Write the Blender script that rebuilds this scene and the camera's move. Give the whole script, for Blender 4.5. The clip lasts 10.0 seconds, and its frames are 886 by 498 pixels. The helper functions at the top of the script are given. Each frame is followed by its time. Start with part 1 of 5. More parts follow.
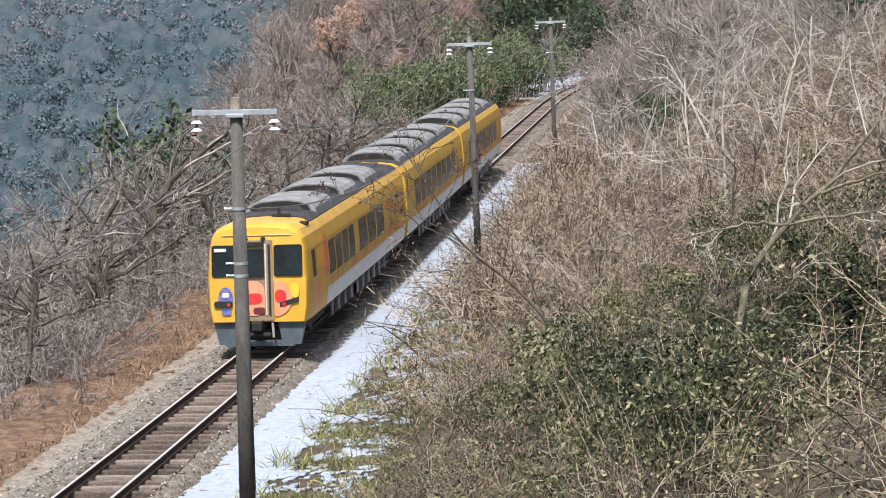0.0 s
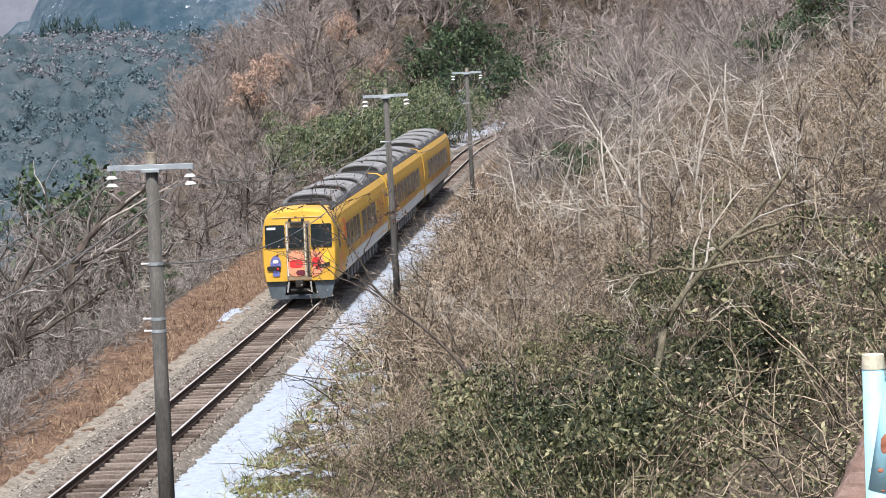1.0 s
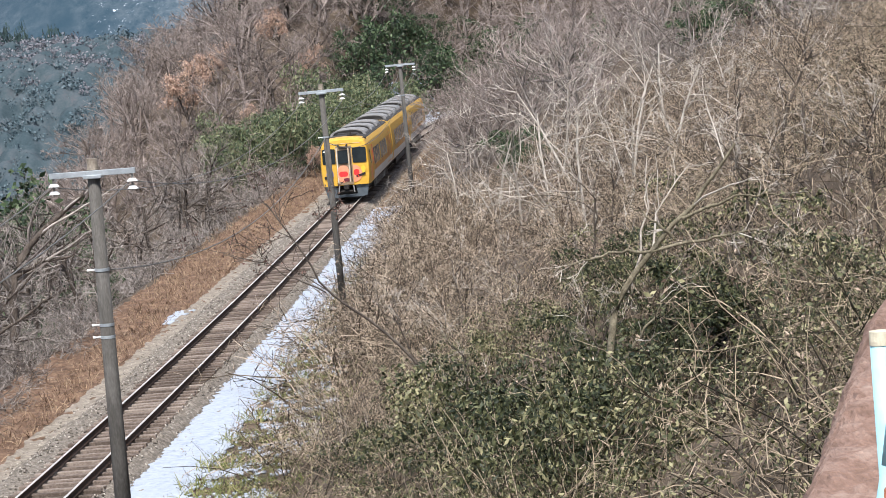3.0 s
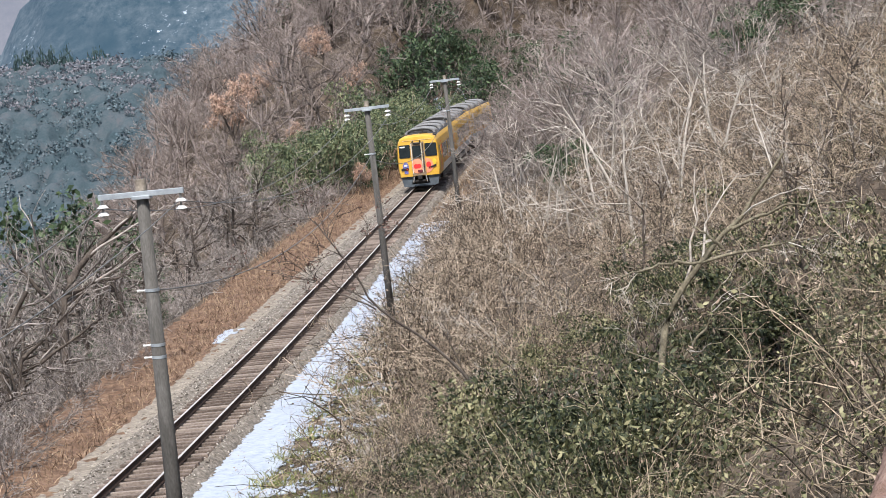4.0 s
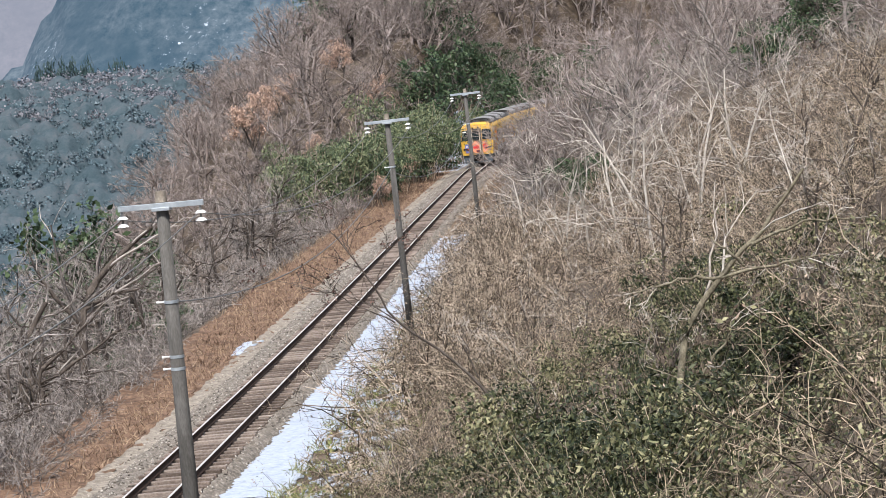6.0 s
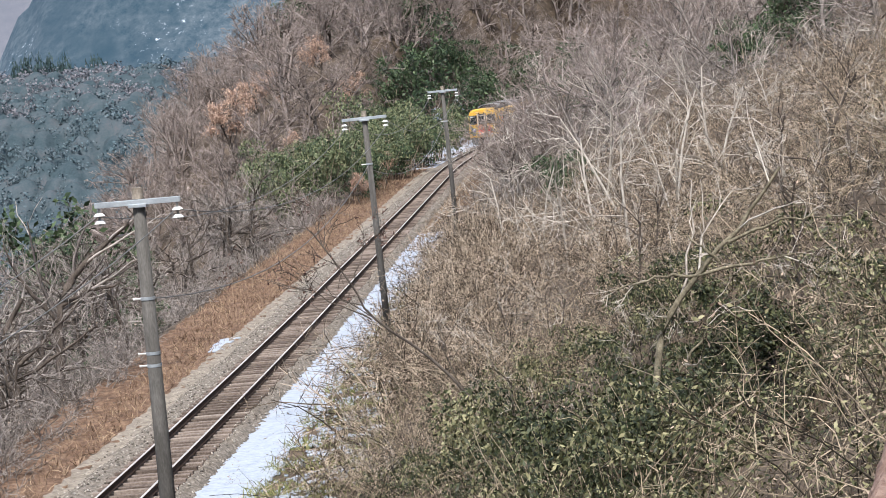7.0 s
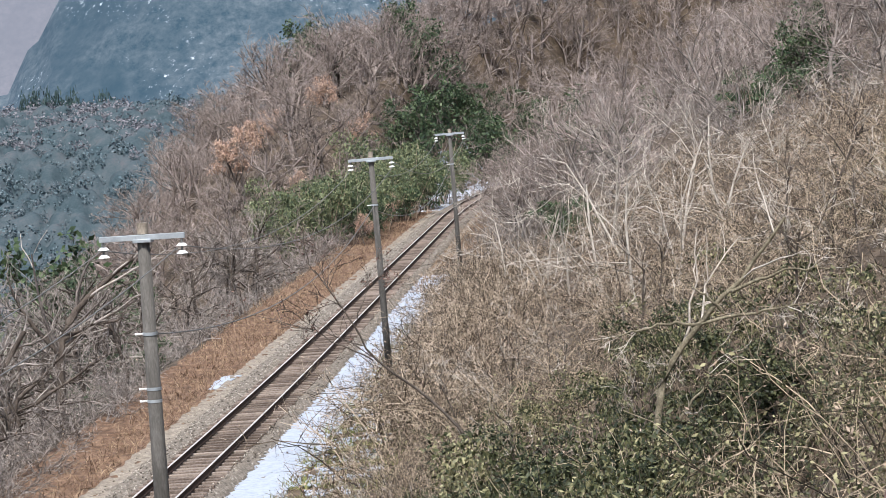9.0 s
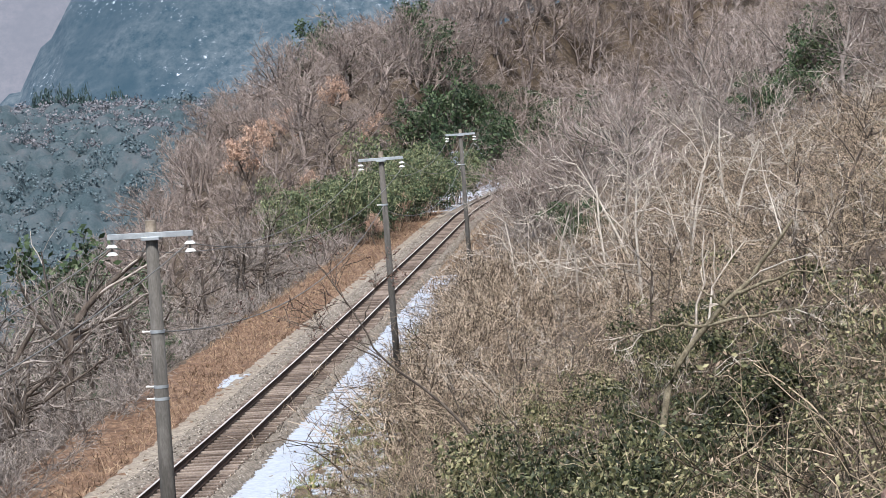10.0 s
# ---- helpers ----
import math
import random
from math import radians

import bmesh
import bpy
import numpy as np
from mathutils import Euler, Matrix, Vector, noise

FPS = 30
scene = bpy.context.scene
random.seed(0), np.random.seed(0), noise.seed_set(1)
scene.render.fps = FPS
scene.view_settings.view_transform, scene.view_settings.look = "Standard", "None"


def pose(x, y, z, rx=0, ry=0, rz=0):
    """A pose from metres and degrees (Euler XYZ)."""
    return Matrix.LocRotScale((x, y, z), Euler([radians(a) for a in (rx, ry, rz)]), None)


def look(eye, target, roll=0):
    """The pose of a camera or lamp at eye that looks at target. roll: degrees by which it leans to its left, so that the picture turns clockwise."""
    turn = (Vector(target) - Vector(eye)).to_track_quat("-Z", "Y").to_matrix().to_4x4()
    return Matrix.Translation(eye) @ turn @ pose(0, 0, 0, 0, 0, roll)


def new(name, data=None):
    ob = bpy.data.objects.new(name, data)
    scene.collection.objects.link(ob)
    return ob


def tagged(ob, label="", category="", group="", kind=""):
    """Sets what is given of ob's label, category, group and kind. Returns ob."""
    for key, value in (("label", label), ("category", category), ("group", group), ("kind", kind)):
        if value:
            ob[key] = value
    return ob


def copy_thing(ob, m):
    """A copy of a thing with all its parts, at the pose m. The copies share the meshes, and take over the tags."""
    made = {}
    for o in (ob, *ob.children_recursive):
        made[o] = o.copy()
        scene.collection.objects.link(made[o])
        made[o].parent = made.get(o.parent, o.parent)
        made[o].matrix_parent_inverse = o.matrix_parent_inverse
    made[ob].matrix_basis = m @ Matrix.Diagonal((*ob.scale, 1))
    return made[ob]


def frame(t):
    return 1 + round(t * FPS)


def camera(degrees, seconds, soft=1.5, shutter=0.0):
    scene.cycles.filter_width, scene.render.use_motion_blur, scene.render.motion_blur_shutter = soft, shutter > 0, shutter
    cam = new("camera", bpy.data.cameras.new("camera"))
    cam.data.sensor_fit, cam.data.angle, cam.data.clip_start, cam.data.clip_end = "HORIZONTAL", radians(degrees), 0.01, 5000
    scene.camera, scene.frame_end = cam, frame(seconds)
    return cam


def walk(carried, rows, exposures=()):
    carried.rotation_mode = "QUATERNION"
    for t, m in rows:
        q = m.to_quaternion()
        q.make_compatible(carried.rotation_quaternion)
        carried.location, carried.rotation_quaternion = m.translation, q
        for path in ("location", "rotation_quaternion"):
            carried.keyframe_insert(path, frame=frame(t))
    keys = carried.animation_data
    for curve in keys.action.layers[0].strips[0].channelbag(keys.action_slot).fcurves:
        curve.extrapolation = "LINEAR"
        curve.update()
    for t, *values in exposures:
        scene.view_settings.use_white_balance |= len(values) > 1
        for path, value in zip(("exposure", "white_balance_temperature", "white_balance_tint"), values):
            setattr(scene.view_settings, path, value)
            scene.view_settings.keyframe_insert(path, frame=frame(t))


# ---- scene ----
# ---- camera and its path ----
cam = camera(19.17, 10.0, soft=0.7, shutter=0.15)
EYE = 9.397
# seconds, sideways shift, lift, yaw, pitch, roll
ROWS = [
    (0.0, 0.025, 0.008, -3.207, -5.909, 1.644),
    (0.5, 0.064, 0.000, -4.068, -5.063, 2.042),
    (1.0, 0.073, -0.010, -4.983, -4.842, 2.489),
    (1.5, 0.050, -0.013, -4.921, -4.720, 2.386),
    (2.0, 0.046, -0.005, -4.210, -5.091, 2.722),
    (2.5, 0.029, -0.008, -5.483, -5.064, 3.924),
    (2.7, -0.009, 0.008, -6.213, -5.118, 4.545),
    (3.8, -0.070, 0.003, -5.572, -4.862, 5.966),
    (4.0, -0.074, 0.009, -5.313, -4.689, 5.979),
    (4.5, -0.065, 0.004, -4.937, -4.554, 5.793),
    (5.0, -0.070, 0.011, -4.802, -4.409, 5.738),
    (5.5, -0.073, 0.012, -4.811, -4.324, 5.661),
    (7.0, -0.068, 0.015, -5.411, -4.469, 5.489),
    (7.5, -0.065, 0.008, -5.598, -4.441, 4.945),
    (8.0, -0.062, 0.004, -5.757, -4.318, 4.642),
    (8.5, -0.066, 0.003, -5.674, -3.911, 4.435),
    (9.0, -0.070, 0.006, -5.408, -3.527, 4.121),
    (9.5, -0.061, 0.008, -5.262, -3.460, 3.952),
    (10.0, -0.020, -0.009, -5.166, -3.498, 3.707),
]
walk(cam, [(t, pose(x, 0, EYE + z, 90 + pitch, 0, yaw) @ pose(0, 0, 0, 0, 0, -roll)) for t, x, z, yaw, pitch, roll in ROWS])

# ---- world and light ----
SUN_ELEV, SUN_AZ = 58.0, -168.0     # azimuth from +y towards +x
world = bpy.data.worlds.new("winter_sky")
scene.world = world
world.use_nodes = True
wn = world.node_tree
sky = wn.nodes.new("ShaderNodeTexSky")
sky.sky_type, sky.sun_disc = "NISHITA", False
sky.sun_elevation, sky.sun_rotation = radians(SUN_ELEV), radians(SUN_AZ)
sky.air_density, sky.dust_density, sky.ozone_density = 1.0, 2.2, 1.0
wn.links.new(sky.outputs["Color"], wn.nodes["Background"].inputs["Color"])
wn.nodes["Background"].inputs["Strength"].default_value = 0.105
sun_data = bpy.data.lights.new("sun", "SUN")
sun_data.energy, sun_data.angle, sun_data.color = 3.5, radians(6), (1.0, 0.98, 0.95)
sun = new("sun", sun_data)
sd = Vector((math.sin(radians(SUN_AZ)) * math.cos(radians(SUN_ELEV)), math.cos(radians(SUN_AZ)) * math.cos(radians(SUN_ELEV)), math.sin(radians(SUN_ELEV))))
sun.matrix_world = look(sd * 100, (0, 0, 0))
scene.view_settings.exposure = 0.8

# ---- materials ----
def shade(name, colors, scale=4.0, rough=0.85, bump=0.3, bump_scale=30.0, metal=0.0, island=0.0, obj_random=0.0, detail=6.0, glow=None, stretch=(1, 1, 1), speck=None):
    """Procedural surface: colours mixed by coarse and fine noise, with a fine relief; island/obj_random vary the value piece by piece."""
    m = bpy.data.materials.new(name)
    m.use_nodes = True
    nt = m.node_tree
    N, L = nt.nodes, nt.links
    b = N["Principled BSDF"]
    tc = N.new("ShaderNodeTexCoord")
    mp = N.new("ShaderNodeMapping")
    mp.inputs["Scale"].default_value = stretch
    L.new(tc.outputs["Object"], mp.inputs["Vector"])
    no = N.new("ShaderNodeTexNoise")
    no.inputs["Scale"].default_value, no.inputs["Detail"].default_value, no.inputs["Roughness"].default_value = scale, detail, 0.65
    L.new(mp.outputs["Vector"], no.inputs["Vector"])
    fine = N.new("ShaderNodeTexNoise")
    fine.inputs["Scale"].default_value, fine.inputs["Detail"].default_value = bump_scale, 3.0
    L.new(mp.outputs["Vector"], fine.inputs["Vector"])
    mix = N.new("ShaderNodeMath")
    mix.operation = "MULTIPLY_ADD"
    mix.inputs[1].default_value, mix.inputs[2].default_value = 0.35, -0.175
    L.new(fine.outputs["Fac"], mix.inputs[0])
    add = N.new("ShaderNodeMath")
    add.operation = "ADD"
    L.new(no.outputs["Fac"], add.inputs[0])
    L.new(mix.outputs[0], add.inputs[1])
    fac = add.outputs[0]
    for amount, node, socket in ((island, "ShaderNodeNewGeometry", "Random Per Island"), (obj_random, "ShaderNodeObjectInfo", "Random")):
        if amount:
            g = N.new(node)
            ma = N.new("ShaderNodeMath")
            ma.operation = "MULTIPLY_ADD"
            ma.inputs[1].default_value, ma.inputs[2].default_value = amount, -amount / 2
            L.new(g.outputs[socket], ma.inputs[0])
            ad = N.new("ShaderNodeMath")
            ad.operation = "ADD"
            L.new(fac, ad.inputs[0])
            L.new(ma.outputs[0], ad.inputs[1])
            fac = ad.outputs[0]
    cr = N.new("ShaderNodeValToRGB")
    cr.color_ramp.elements.remove(cr.color_ramp.elements[0])
    k = len(colors)
    for i, c in enumerate(colors):
        pos = 0.28 + 0.44 * i / max(1, k - 1)
        e = cr.color_ramp.elements[0] if i == 0 else cr.color_ramp.elements.new(pos)
        e.position, e.color = pos, (*c, 1)
    L.new(fac, cr.inputs["Fac"])
    col = cr.outputs["Color"]
    if speck:
        sn = N.new("ShaderNodeTexNoise")
        sn.inputs["Scale"].default_value, sn.inputs["Detail"].default_value, sn.inputs["Roughness"].default_value = speck[0], 8.0, 0.7
        L.new(mp.outputs["Vector"], sn.inputs["Vector"])
        sr = N.new("ShaderNodeMapRange")
        sr.inputs["From Min"].default_value, sr.inputs["From Max"].default_value = speck[1], speck[1] + 0.04
        L.new(sn.outputs["Fac"], sr.inputs["Value"])
        mx = N.new("ShaderNodeMix")
        mx.data_type = "RGBA"
        L.new(sr.outputs["Result"], mx.inputs["Factor"])
        L.new(col, mx.inputs[6])
        mx.inputs[7].default_value = (*speck[2], 1)
        col = mx.outputs[2]
    L.new(col, b.inputs["Base Color"])
    b.inputs["Roughness"].default_value, b.inputs["Metallic"].default_value = rough, metal
    b.inputs["Specular IOR Level"].default_value = 0.3
    if bump:
        bp = N.new("ShaderNodeBump")
        bp.inputs["Strength"].default_value, bp.inputs["Distance"].default_value = bump, 0.02
        L.new(fine.outputs["Fac"], bp.inputs["Height"])
        L.new(bp.outputs["Normal"], b.inputs["Normal"])
    if glow:
        b.inputs["Emission Color"].default_value, b.inputs["Emission Strength"].default_value = (*glow[:3], 1), glow[3]
    return m


GROUND = shade("leaf_litter", [(0.035, 0.027, 0.019), (0.085, 0.062, 0.043), (0.16, 0.12, 0.085)], 1.2, 0.95, 0.8, 18)
SOIL = shade("red_soil_litter", [(0.14, 0.085, 0.06), (0.24, 0.15, 0.115), (0.36, 0.26, 0.21)], 7, 0.95, 1.0, 40, stretch=(1, .45, 1))
BALLAST = shade("ballast_stone", [(0.07, 0.06, 0.048), (0.17, 0.145, 0.12), (0.34, 0.3, 0.25)], 9, 0.95, 1.0, 22)
PATHGRAVEL = shade("pale_gravel", [(0.13, 0.11, 0.085), (0.24, 0.205, 0.165), (0.38, 0.33, 0.27)], 5, 0.95, 0.9, 30)
SNOW = shade("old_snow", [(0.27, 0.31, 0.37), (0.37, 0.41, 0.475), (0.44, 0.475, 0.54)], 5, 0.7, 0.8, 14)
SLEEPER = shade("weathered_sleeper", [(0.08, 0.06, 0.048), (0.17, 0.132, 0.11), (0.28, 0.23, 0.195)], 5, 0.9, 0.6, 40, obj_random=0.4)
RAILSIDE = shade("rusted_rail", [(0.025, 0.015, 0.01), (0.05, 0.028, 0.018), (0.09, 0.05, 0.03)], 8, 0.85, 0.3, 60)
# the head's gleam is put into a pale, barely metallic base colour
RAILTOP = shade("polished_rail_head", [(0.5, 0.46, 0.42), (0.66, 0.62, 0.58)], 5, 0.4, 0.05, 60, metal=0.2)
CONCRETE = shade("weathered_concrete", [(0.045, 0.042, 0.038), (0.085, 0.08, 0.073), (0.15, 0.142, 0.132)], 3, 0.9, 0.35, 50, stretch=(1, 1, .25))
GALV = shade("galvanised_steel", [(0.3, 0.33, 0.36), (0.46, 0.5, 0.53)], 6, 0.5, 0.1, 60, metal=0.5)
PORCELAIN = shade("white_porcelain", [(0.72, 0.72, 0.7), (0.82, 0.82, 0.8)], 5, 0.25, 0, 20)
WIREMAT = shade("grey_wire", [(0.1, 0.1, 0.1), (0.2, 0.2, 0.19)], 3, 0.6, 0, 20)
BARK_DARK = shade("dark_bark", [(0.035, 0.028, 0.023), (0.075, 0.06, 0.05), (0.15, 0.125, 0.105)], 6, 0.95, 0.8, 40, island=0.2, stretch=(1, 1, .35))
TWIG_GREY = shade("grey_twig", [(0.1, 0.086, 0.078), (0.21, 0.182, 0.165), (0.37, 0.33, 0.3)], 3, 0.9, 0, 20, island=0.45)
TWIG_TAN = shade("tan_twig", [(0.035, 0.026, 0.018), (0.16, 0.12, 0.085), (0.48, 0.39, 0.3)], 1.5, 0.9, 0, 20, island=0.75)
TWIG_PALE = shade("pale_bark", [(0.25, 0.215, 0.18), (0.42, 0.375, 0.325), (0.6, 0.55, 0.49)], 4, 0.9, 0.3, 40, island=0.3)
TWIG_HILL = shade("brown_grey_twig", [(0.12, 0.096, 0.084), (0.23, 0.188, 0.168), (0.36, 0.305, 0.28)], 1.0, 0.95, 0, 20, island=0.35, obj_random=0.35)
LEAF_GREEN = shade("evergreen_leaf", [(0.018, 0.024, 0.009), (0.082, 0.088, 0.039), (0.28, 0.26, 0.145)], 0.8, 0.55, 0, 20, island=0.6)
LEAF_DARK = shade("dark_evergreen_leaf", [(0.018, 0.035, 0.018), (0.045, 0.075, 0.035), (0.09, 0.125, 0.06)], 0.5, 0.6, 0, 20, island=0.5)
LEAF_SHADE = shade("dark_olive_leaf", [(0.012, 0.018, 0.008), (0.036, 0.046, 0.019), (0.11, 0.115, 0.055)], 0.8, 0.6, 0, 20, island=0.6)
LEAF_BAMBOO = shade("bamboo_leaf", [(0.03, 0.05, 0.025), (0.1, 0.125, 0.06), (0.23, 0.245, 0.135)], 0.35, 0.55, 0, 20, island=0.5)
LEAF_BUD = shade("red_brown_bud", [(0.05, 0.03, 0.025), (0.12, 0.065, 0.055), (0.24, 0.15, 0.12)], 2, 0.85, 0, 20, island=0.7)
LEAF_TAN = shade("withered_tan_leaf", [(0.09, 0.062, 0.045), (0.22, 0.165, 0.122), (0.42, 0.33, 0.255)], 2, 0.85, 0, 20, island=0.7)
LEAF_ORANGE = shade("withered_orange_leaf", [(0.26, 0.165, 0.12), (0.44, 0.29, 0.215), (0.58, 0.42, 0.33)], 2, 0.85, 0, 20, island=0.5)
GRASS_DRY = shade("dry_russet_grass", [(0.09, 0.056, 0.036), (0.2, 0.128, 0.085), (0.42, 0.31, 0.21)], 1.2, 0.9, 0, 20, island=0.5)
GRASS_GREEN = shade("winter_green_grass", [(0.1, 0.12, 0.04), (0.2, 0.22, 0.08), (0.36, 0.34, 0.15)], 1.2, 0.85, 0, 20, island=0.5)
# bluish haze is mixed into the next three base colours
FARWOOD = shade("hazed_far_forest", [(0.022, 0.041, 0.05), (0.041, 0.063, 0.074), (0.063, 0.081, 0.092), (0.085, 0.088, 0.097)], 0.2, 0.95, 0, 2.5)
FARCROWN = shade("hazed_evergreen_crown", [(0.05, 0.085, 0.1), (0.092, 0.132, 0.152), (0.145, 0.178, 0.196)], 0.5, 0.95, 0, 3.0, island=0.28)
FARBARE = shade("hazed_bare_forest", [(0.11, 0.12, 0.14), (0.17, 0.17, 0.19), (0.235, 0.225, 0.245)], 0.5, 0.95, 0, 3.0, island=0.28)
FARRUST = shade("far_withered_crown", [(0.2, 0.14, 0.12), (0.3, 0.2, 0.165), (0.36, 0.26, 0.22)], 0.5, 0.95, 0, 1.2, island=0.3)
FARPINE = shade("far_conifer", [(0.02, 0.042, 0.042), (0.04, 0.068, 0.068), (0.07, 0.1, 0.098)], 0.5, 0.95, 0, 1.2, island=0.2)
VERGE = shade("dry_grass_mat", [(0.06, 0.037, 0.024), (0.15, 0.09, 0.058), (0.28, 0.185, 0.12)], 3.5, 0.95, 1.0, 25)
BARK_OLIVE = shade("olive_bark", [(0.07, 0.06, 0.04), (0.15, 0.13, 0.09), (0.28, 0.25, 0.18)], 5, 0.95, 0.6, 40)
TWIG_OLIVE = shade("olive_brown_twig", [(0.022, 0.018, 0.012), (0.115, 0.09, 0.062), (0.42, 0.34, 0.25)], 1.5, 0.9, 0, 20, island=0.7)

# ---- geometry helpers ----
def mesh_np(name, V, F, mat=None, smooth=False):
    """A mesh from arrays of vertices and of equal-sided faces."""
    V, F = np.asarray(V, dtype=np.float32), np.asarray(F, dtype=np.int32)
    me = bpy.data.meshes.new(name)
    k = F.shape[1]
    me.vertices.add(len(V))
    me.vertices.foreach_set("co", V.ravel())
    me.loops.add(F.size)
    me.loops.foreach_set("vertex_index", F.ravel())
    me.polygons.add(len(F))
    me.polygons.foreach_set("loop_start", np.arange(0, F.size, k, dtype=np.int32))
    me.polygons.foreach_set("loop_total", np.full(len(F), k, dtype=np.int32))
    if smooth:
        me.polygons.foreach_set("use_smooth", np.ones(len(F), dtype=bool))
    me.update(calc_edges=True)
    if mat:
        me.materials.append(mat)
    return me


def np_part(name, V, F, mat, parent=None, label="", smooth=False):
    ob = new(name, mesh_np(name, V, F, mat, smooth))
    if parent:
        ob.parent = parent
    return tagged(ob, label)


def part(name, bm, mat, parent=None, label="", smooth=False):
    """Links a bmesh as one mesh object under a thing or under a part."""
    me = bpy.data.meshes.new(name)
    if smooth:
        for f in bm.faces:
            f.smooth = True
    bm.to_mesh(me)
    bm.free()
    if mat:
        me.materials.append(mat)
    ob = new(name, me)
    if parent:
        ob.parent = parent
    return tagged(ob, label)


def box(bm, x0, x1, y0, y1, z0, z1, bevel=0.0):
    ge = bmesh.ops.create_cube(bm, size=1.0, matrix=Matrix.Translation(((x0 + x1) / 2, (y0 + y1) / 2, (z0 + z1) / 2)) @ Matrix.Diagonal((x1 - x0, y1 - y0, z1 - z0, 1)))
    if bevel:
        edges = list({e for v in ge["verts"] for e in v.link_edges})
        bmesh.ops.bevel(bm, geom=edges, offset=bevel, segments=2, affect="EDGES", profile=0.6)
    return bm


def rod(bm, a, b, r0, r1=None, seg=10):
    a, b = Vector(a), Vector(b)
    m = Matrix.Translation((a + b) / 2) @ (b - a).to_track_quat("Z", "Y").to_matrix().to_4x4()
    bmesh.ops.create_cone(bm, cap_ends=True, segments=seg, radius1=r0, radius2=r0 if r1 is None else r1, depth=(b - a).length, matrix=m)
    return bm


def unit(v):
    return v / (np.linalg.norm(v, axis=-1, keepdims=True) + 1e-9)


def grow(rng, base, dirs, length, radius, nseg, wig=0.25, up=0.0, tip=0.35):
    """Stems as wandering lines: points (N, nseg+1, 3) and radii."""
    n = len(base)
    P, R = np.empty((n, nseg + 1, 3)), np.empty((n, nseg + 1))
    P[:, 0], R[:, 0] = base, radius
    d = unit(np.asarray(dirs, float))
    for i in range(nseg):
        d = unit(d + rng.normal(0, wig, (n, 3)) + np.array([0, 0, up]))
        P[:, i + 1] = P[:, i] + d * (np.asarray(length)[:, None] / nseg)
        R[:, i + 1] = np.asarray(radius) * (1 - (1 - tip) * (i + 1) / nseg)
    return P, R


def sprout(rng, P, R, k, t0=0.3, t1=1.0, angle=0.8, length=0.5, ratio=0.6, nseg=3, wig=0.25, up=0.05, tip=0.35):
    """k side shoots from each line of P."""
    n, m = P.shape[0], P.shape[1] - 1
    t = rng.uniform(t0, t1, (n, k)) * m
    i = np.minimum(t.astype(int), m - 1)
    fr = (t - i)[..., None]
    rows = np.arange(n)[:, None]
    base = P[rows, i] * (1 - fr) + P[rows, i + 1] * fr
    axis = unit(P[rows, i + 1] - P[rows, i])
    side = unit(np.cross(axis, rng.normal(0, 1, (n, k, 3))))
    a = rng.normal(angle, 0.2, (n, k, 1))
    d = axis * np.cos(a) + side * np.sin(a)
    total = np.linalg.norm(np.diff(P, axis=1), axis=2).sum(1)
    ln = total[:, None] * length * rng.uniform(0.6, 1.2, (n, k)) * (1.15 - 0.5 * t / m)
    rd = (R[rows, i] * ratio)
    return grow(rng, base.reshape(-1, 3), d.reshape(-1, 3), ln.ravel(), rd.ravel(), nseg, wig, up, tip)


def tubes(P, R, sides=3):
    """Tube walls round lines: vertices and quads."""
    n, m = P.shape[:2]
    d = np.gradient(P, axis=1)
    d = unit(d)
    ref = np.where(np.abs(d[..., 2:3]) > 0.9, np.array([1.0, 0, 0]), np.array([0, 0, 1.0]))
    a = unit(np.cross(d, ref))
    b = np.cross(d, a)
    ang = np.arange(sides) * 2 * np.pi / sides
    V = P[:, :, None] + R[:, :, None, None] * (np.cos(ang)[:, None] * a[:, :, None] + np.sin(ang)[:, None] * b[:, :, None])
    idx = np.arange(n * m * sides).reshape(n, m, sides)
    q = np.stack([idx[:, :-1], np.roll(idx[:, :-1], -1, 2), np.roll(idx[:, 1:], -1, 2), idx[:, 1:]], -1)
    return V.reshape(-1, 3), q.reshape(-1, 4)


def ribbons(rng, P, R):
    """Flat slivers along lines, for the finest twigs."""
    d = unit(np.gradient(P, axis=1))
    a = unit(np.cross(d, rng.normal(0, 1, (P.shape[0], 1, 3)) + 0 * P))
    V = np.stack([P - a * R[..., None], P + a * R[..., None]], 2)
    i = np.arange(P.shape[0] * P.shape[1] * 2).reshape(P.shape[0], P.shape[1], 2)
    q = np.stack([i[:, :-1, 0], i[:, :-1, 1], i[:, 1:, 1], i[:, 1:, 0]], -1)
    return V.reshape(-1, 3), q.reshape(-1, 4)


def merged(items):
    Vs, Fs, o = [], [], 0
    for V, F in items:
        Vs.append(V)
        Fs.append(F + o)
        o += len(V)
    return np.concatenate(Vs), np.concatenate(Fs)


def leaves(rng, C, size, aspect=0.55, droop=0.0):
    """Small folded leaf blades at the points C: two quads share a midrib."""
    n = len(C)
    d = unit(rng.normal(0, 1, (n, 3)) + np.array([0, 0, -droop]))
    s = unit(np.cross(d, rng.normal(0, 1, (n, 3))))
    nn = np.cross(d, s)
    L = (size * rng.uniform(0.6, 1.3, (n, 1)))
    w = L * aspect * 0.5
    p0, p2 = C, C + d * L
    mid = C + d * L * 0.5 - nn * w * 0.25
    V = np.stack([p0, mid + s * w + nn * w * .3, p2, mid - s * w + nn * w * .3], 1).reshape(-1, 3)
    F = np.arange(n * 4).reshape(n, 4)
    return V, F


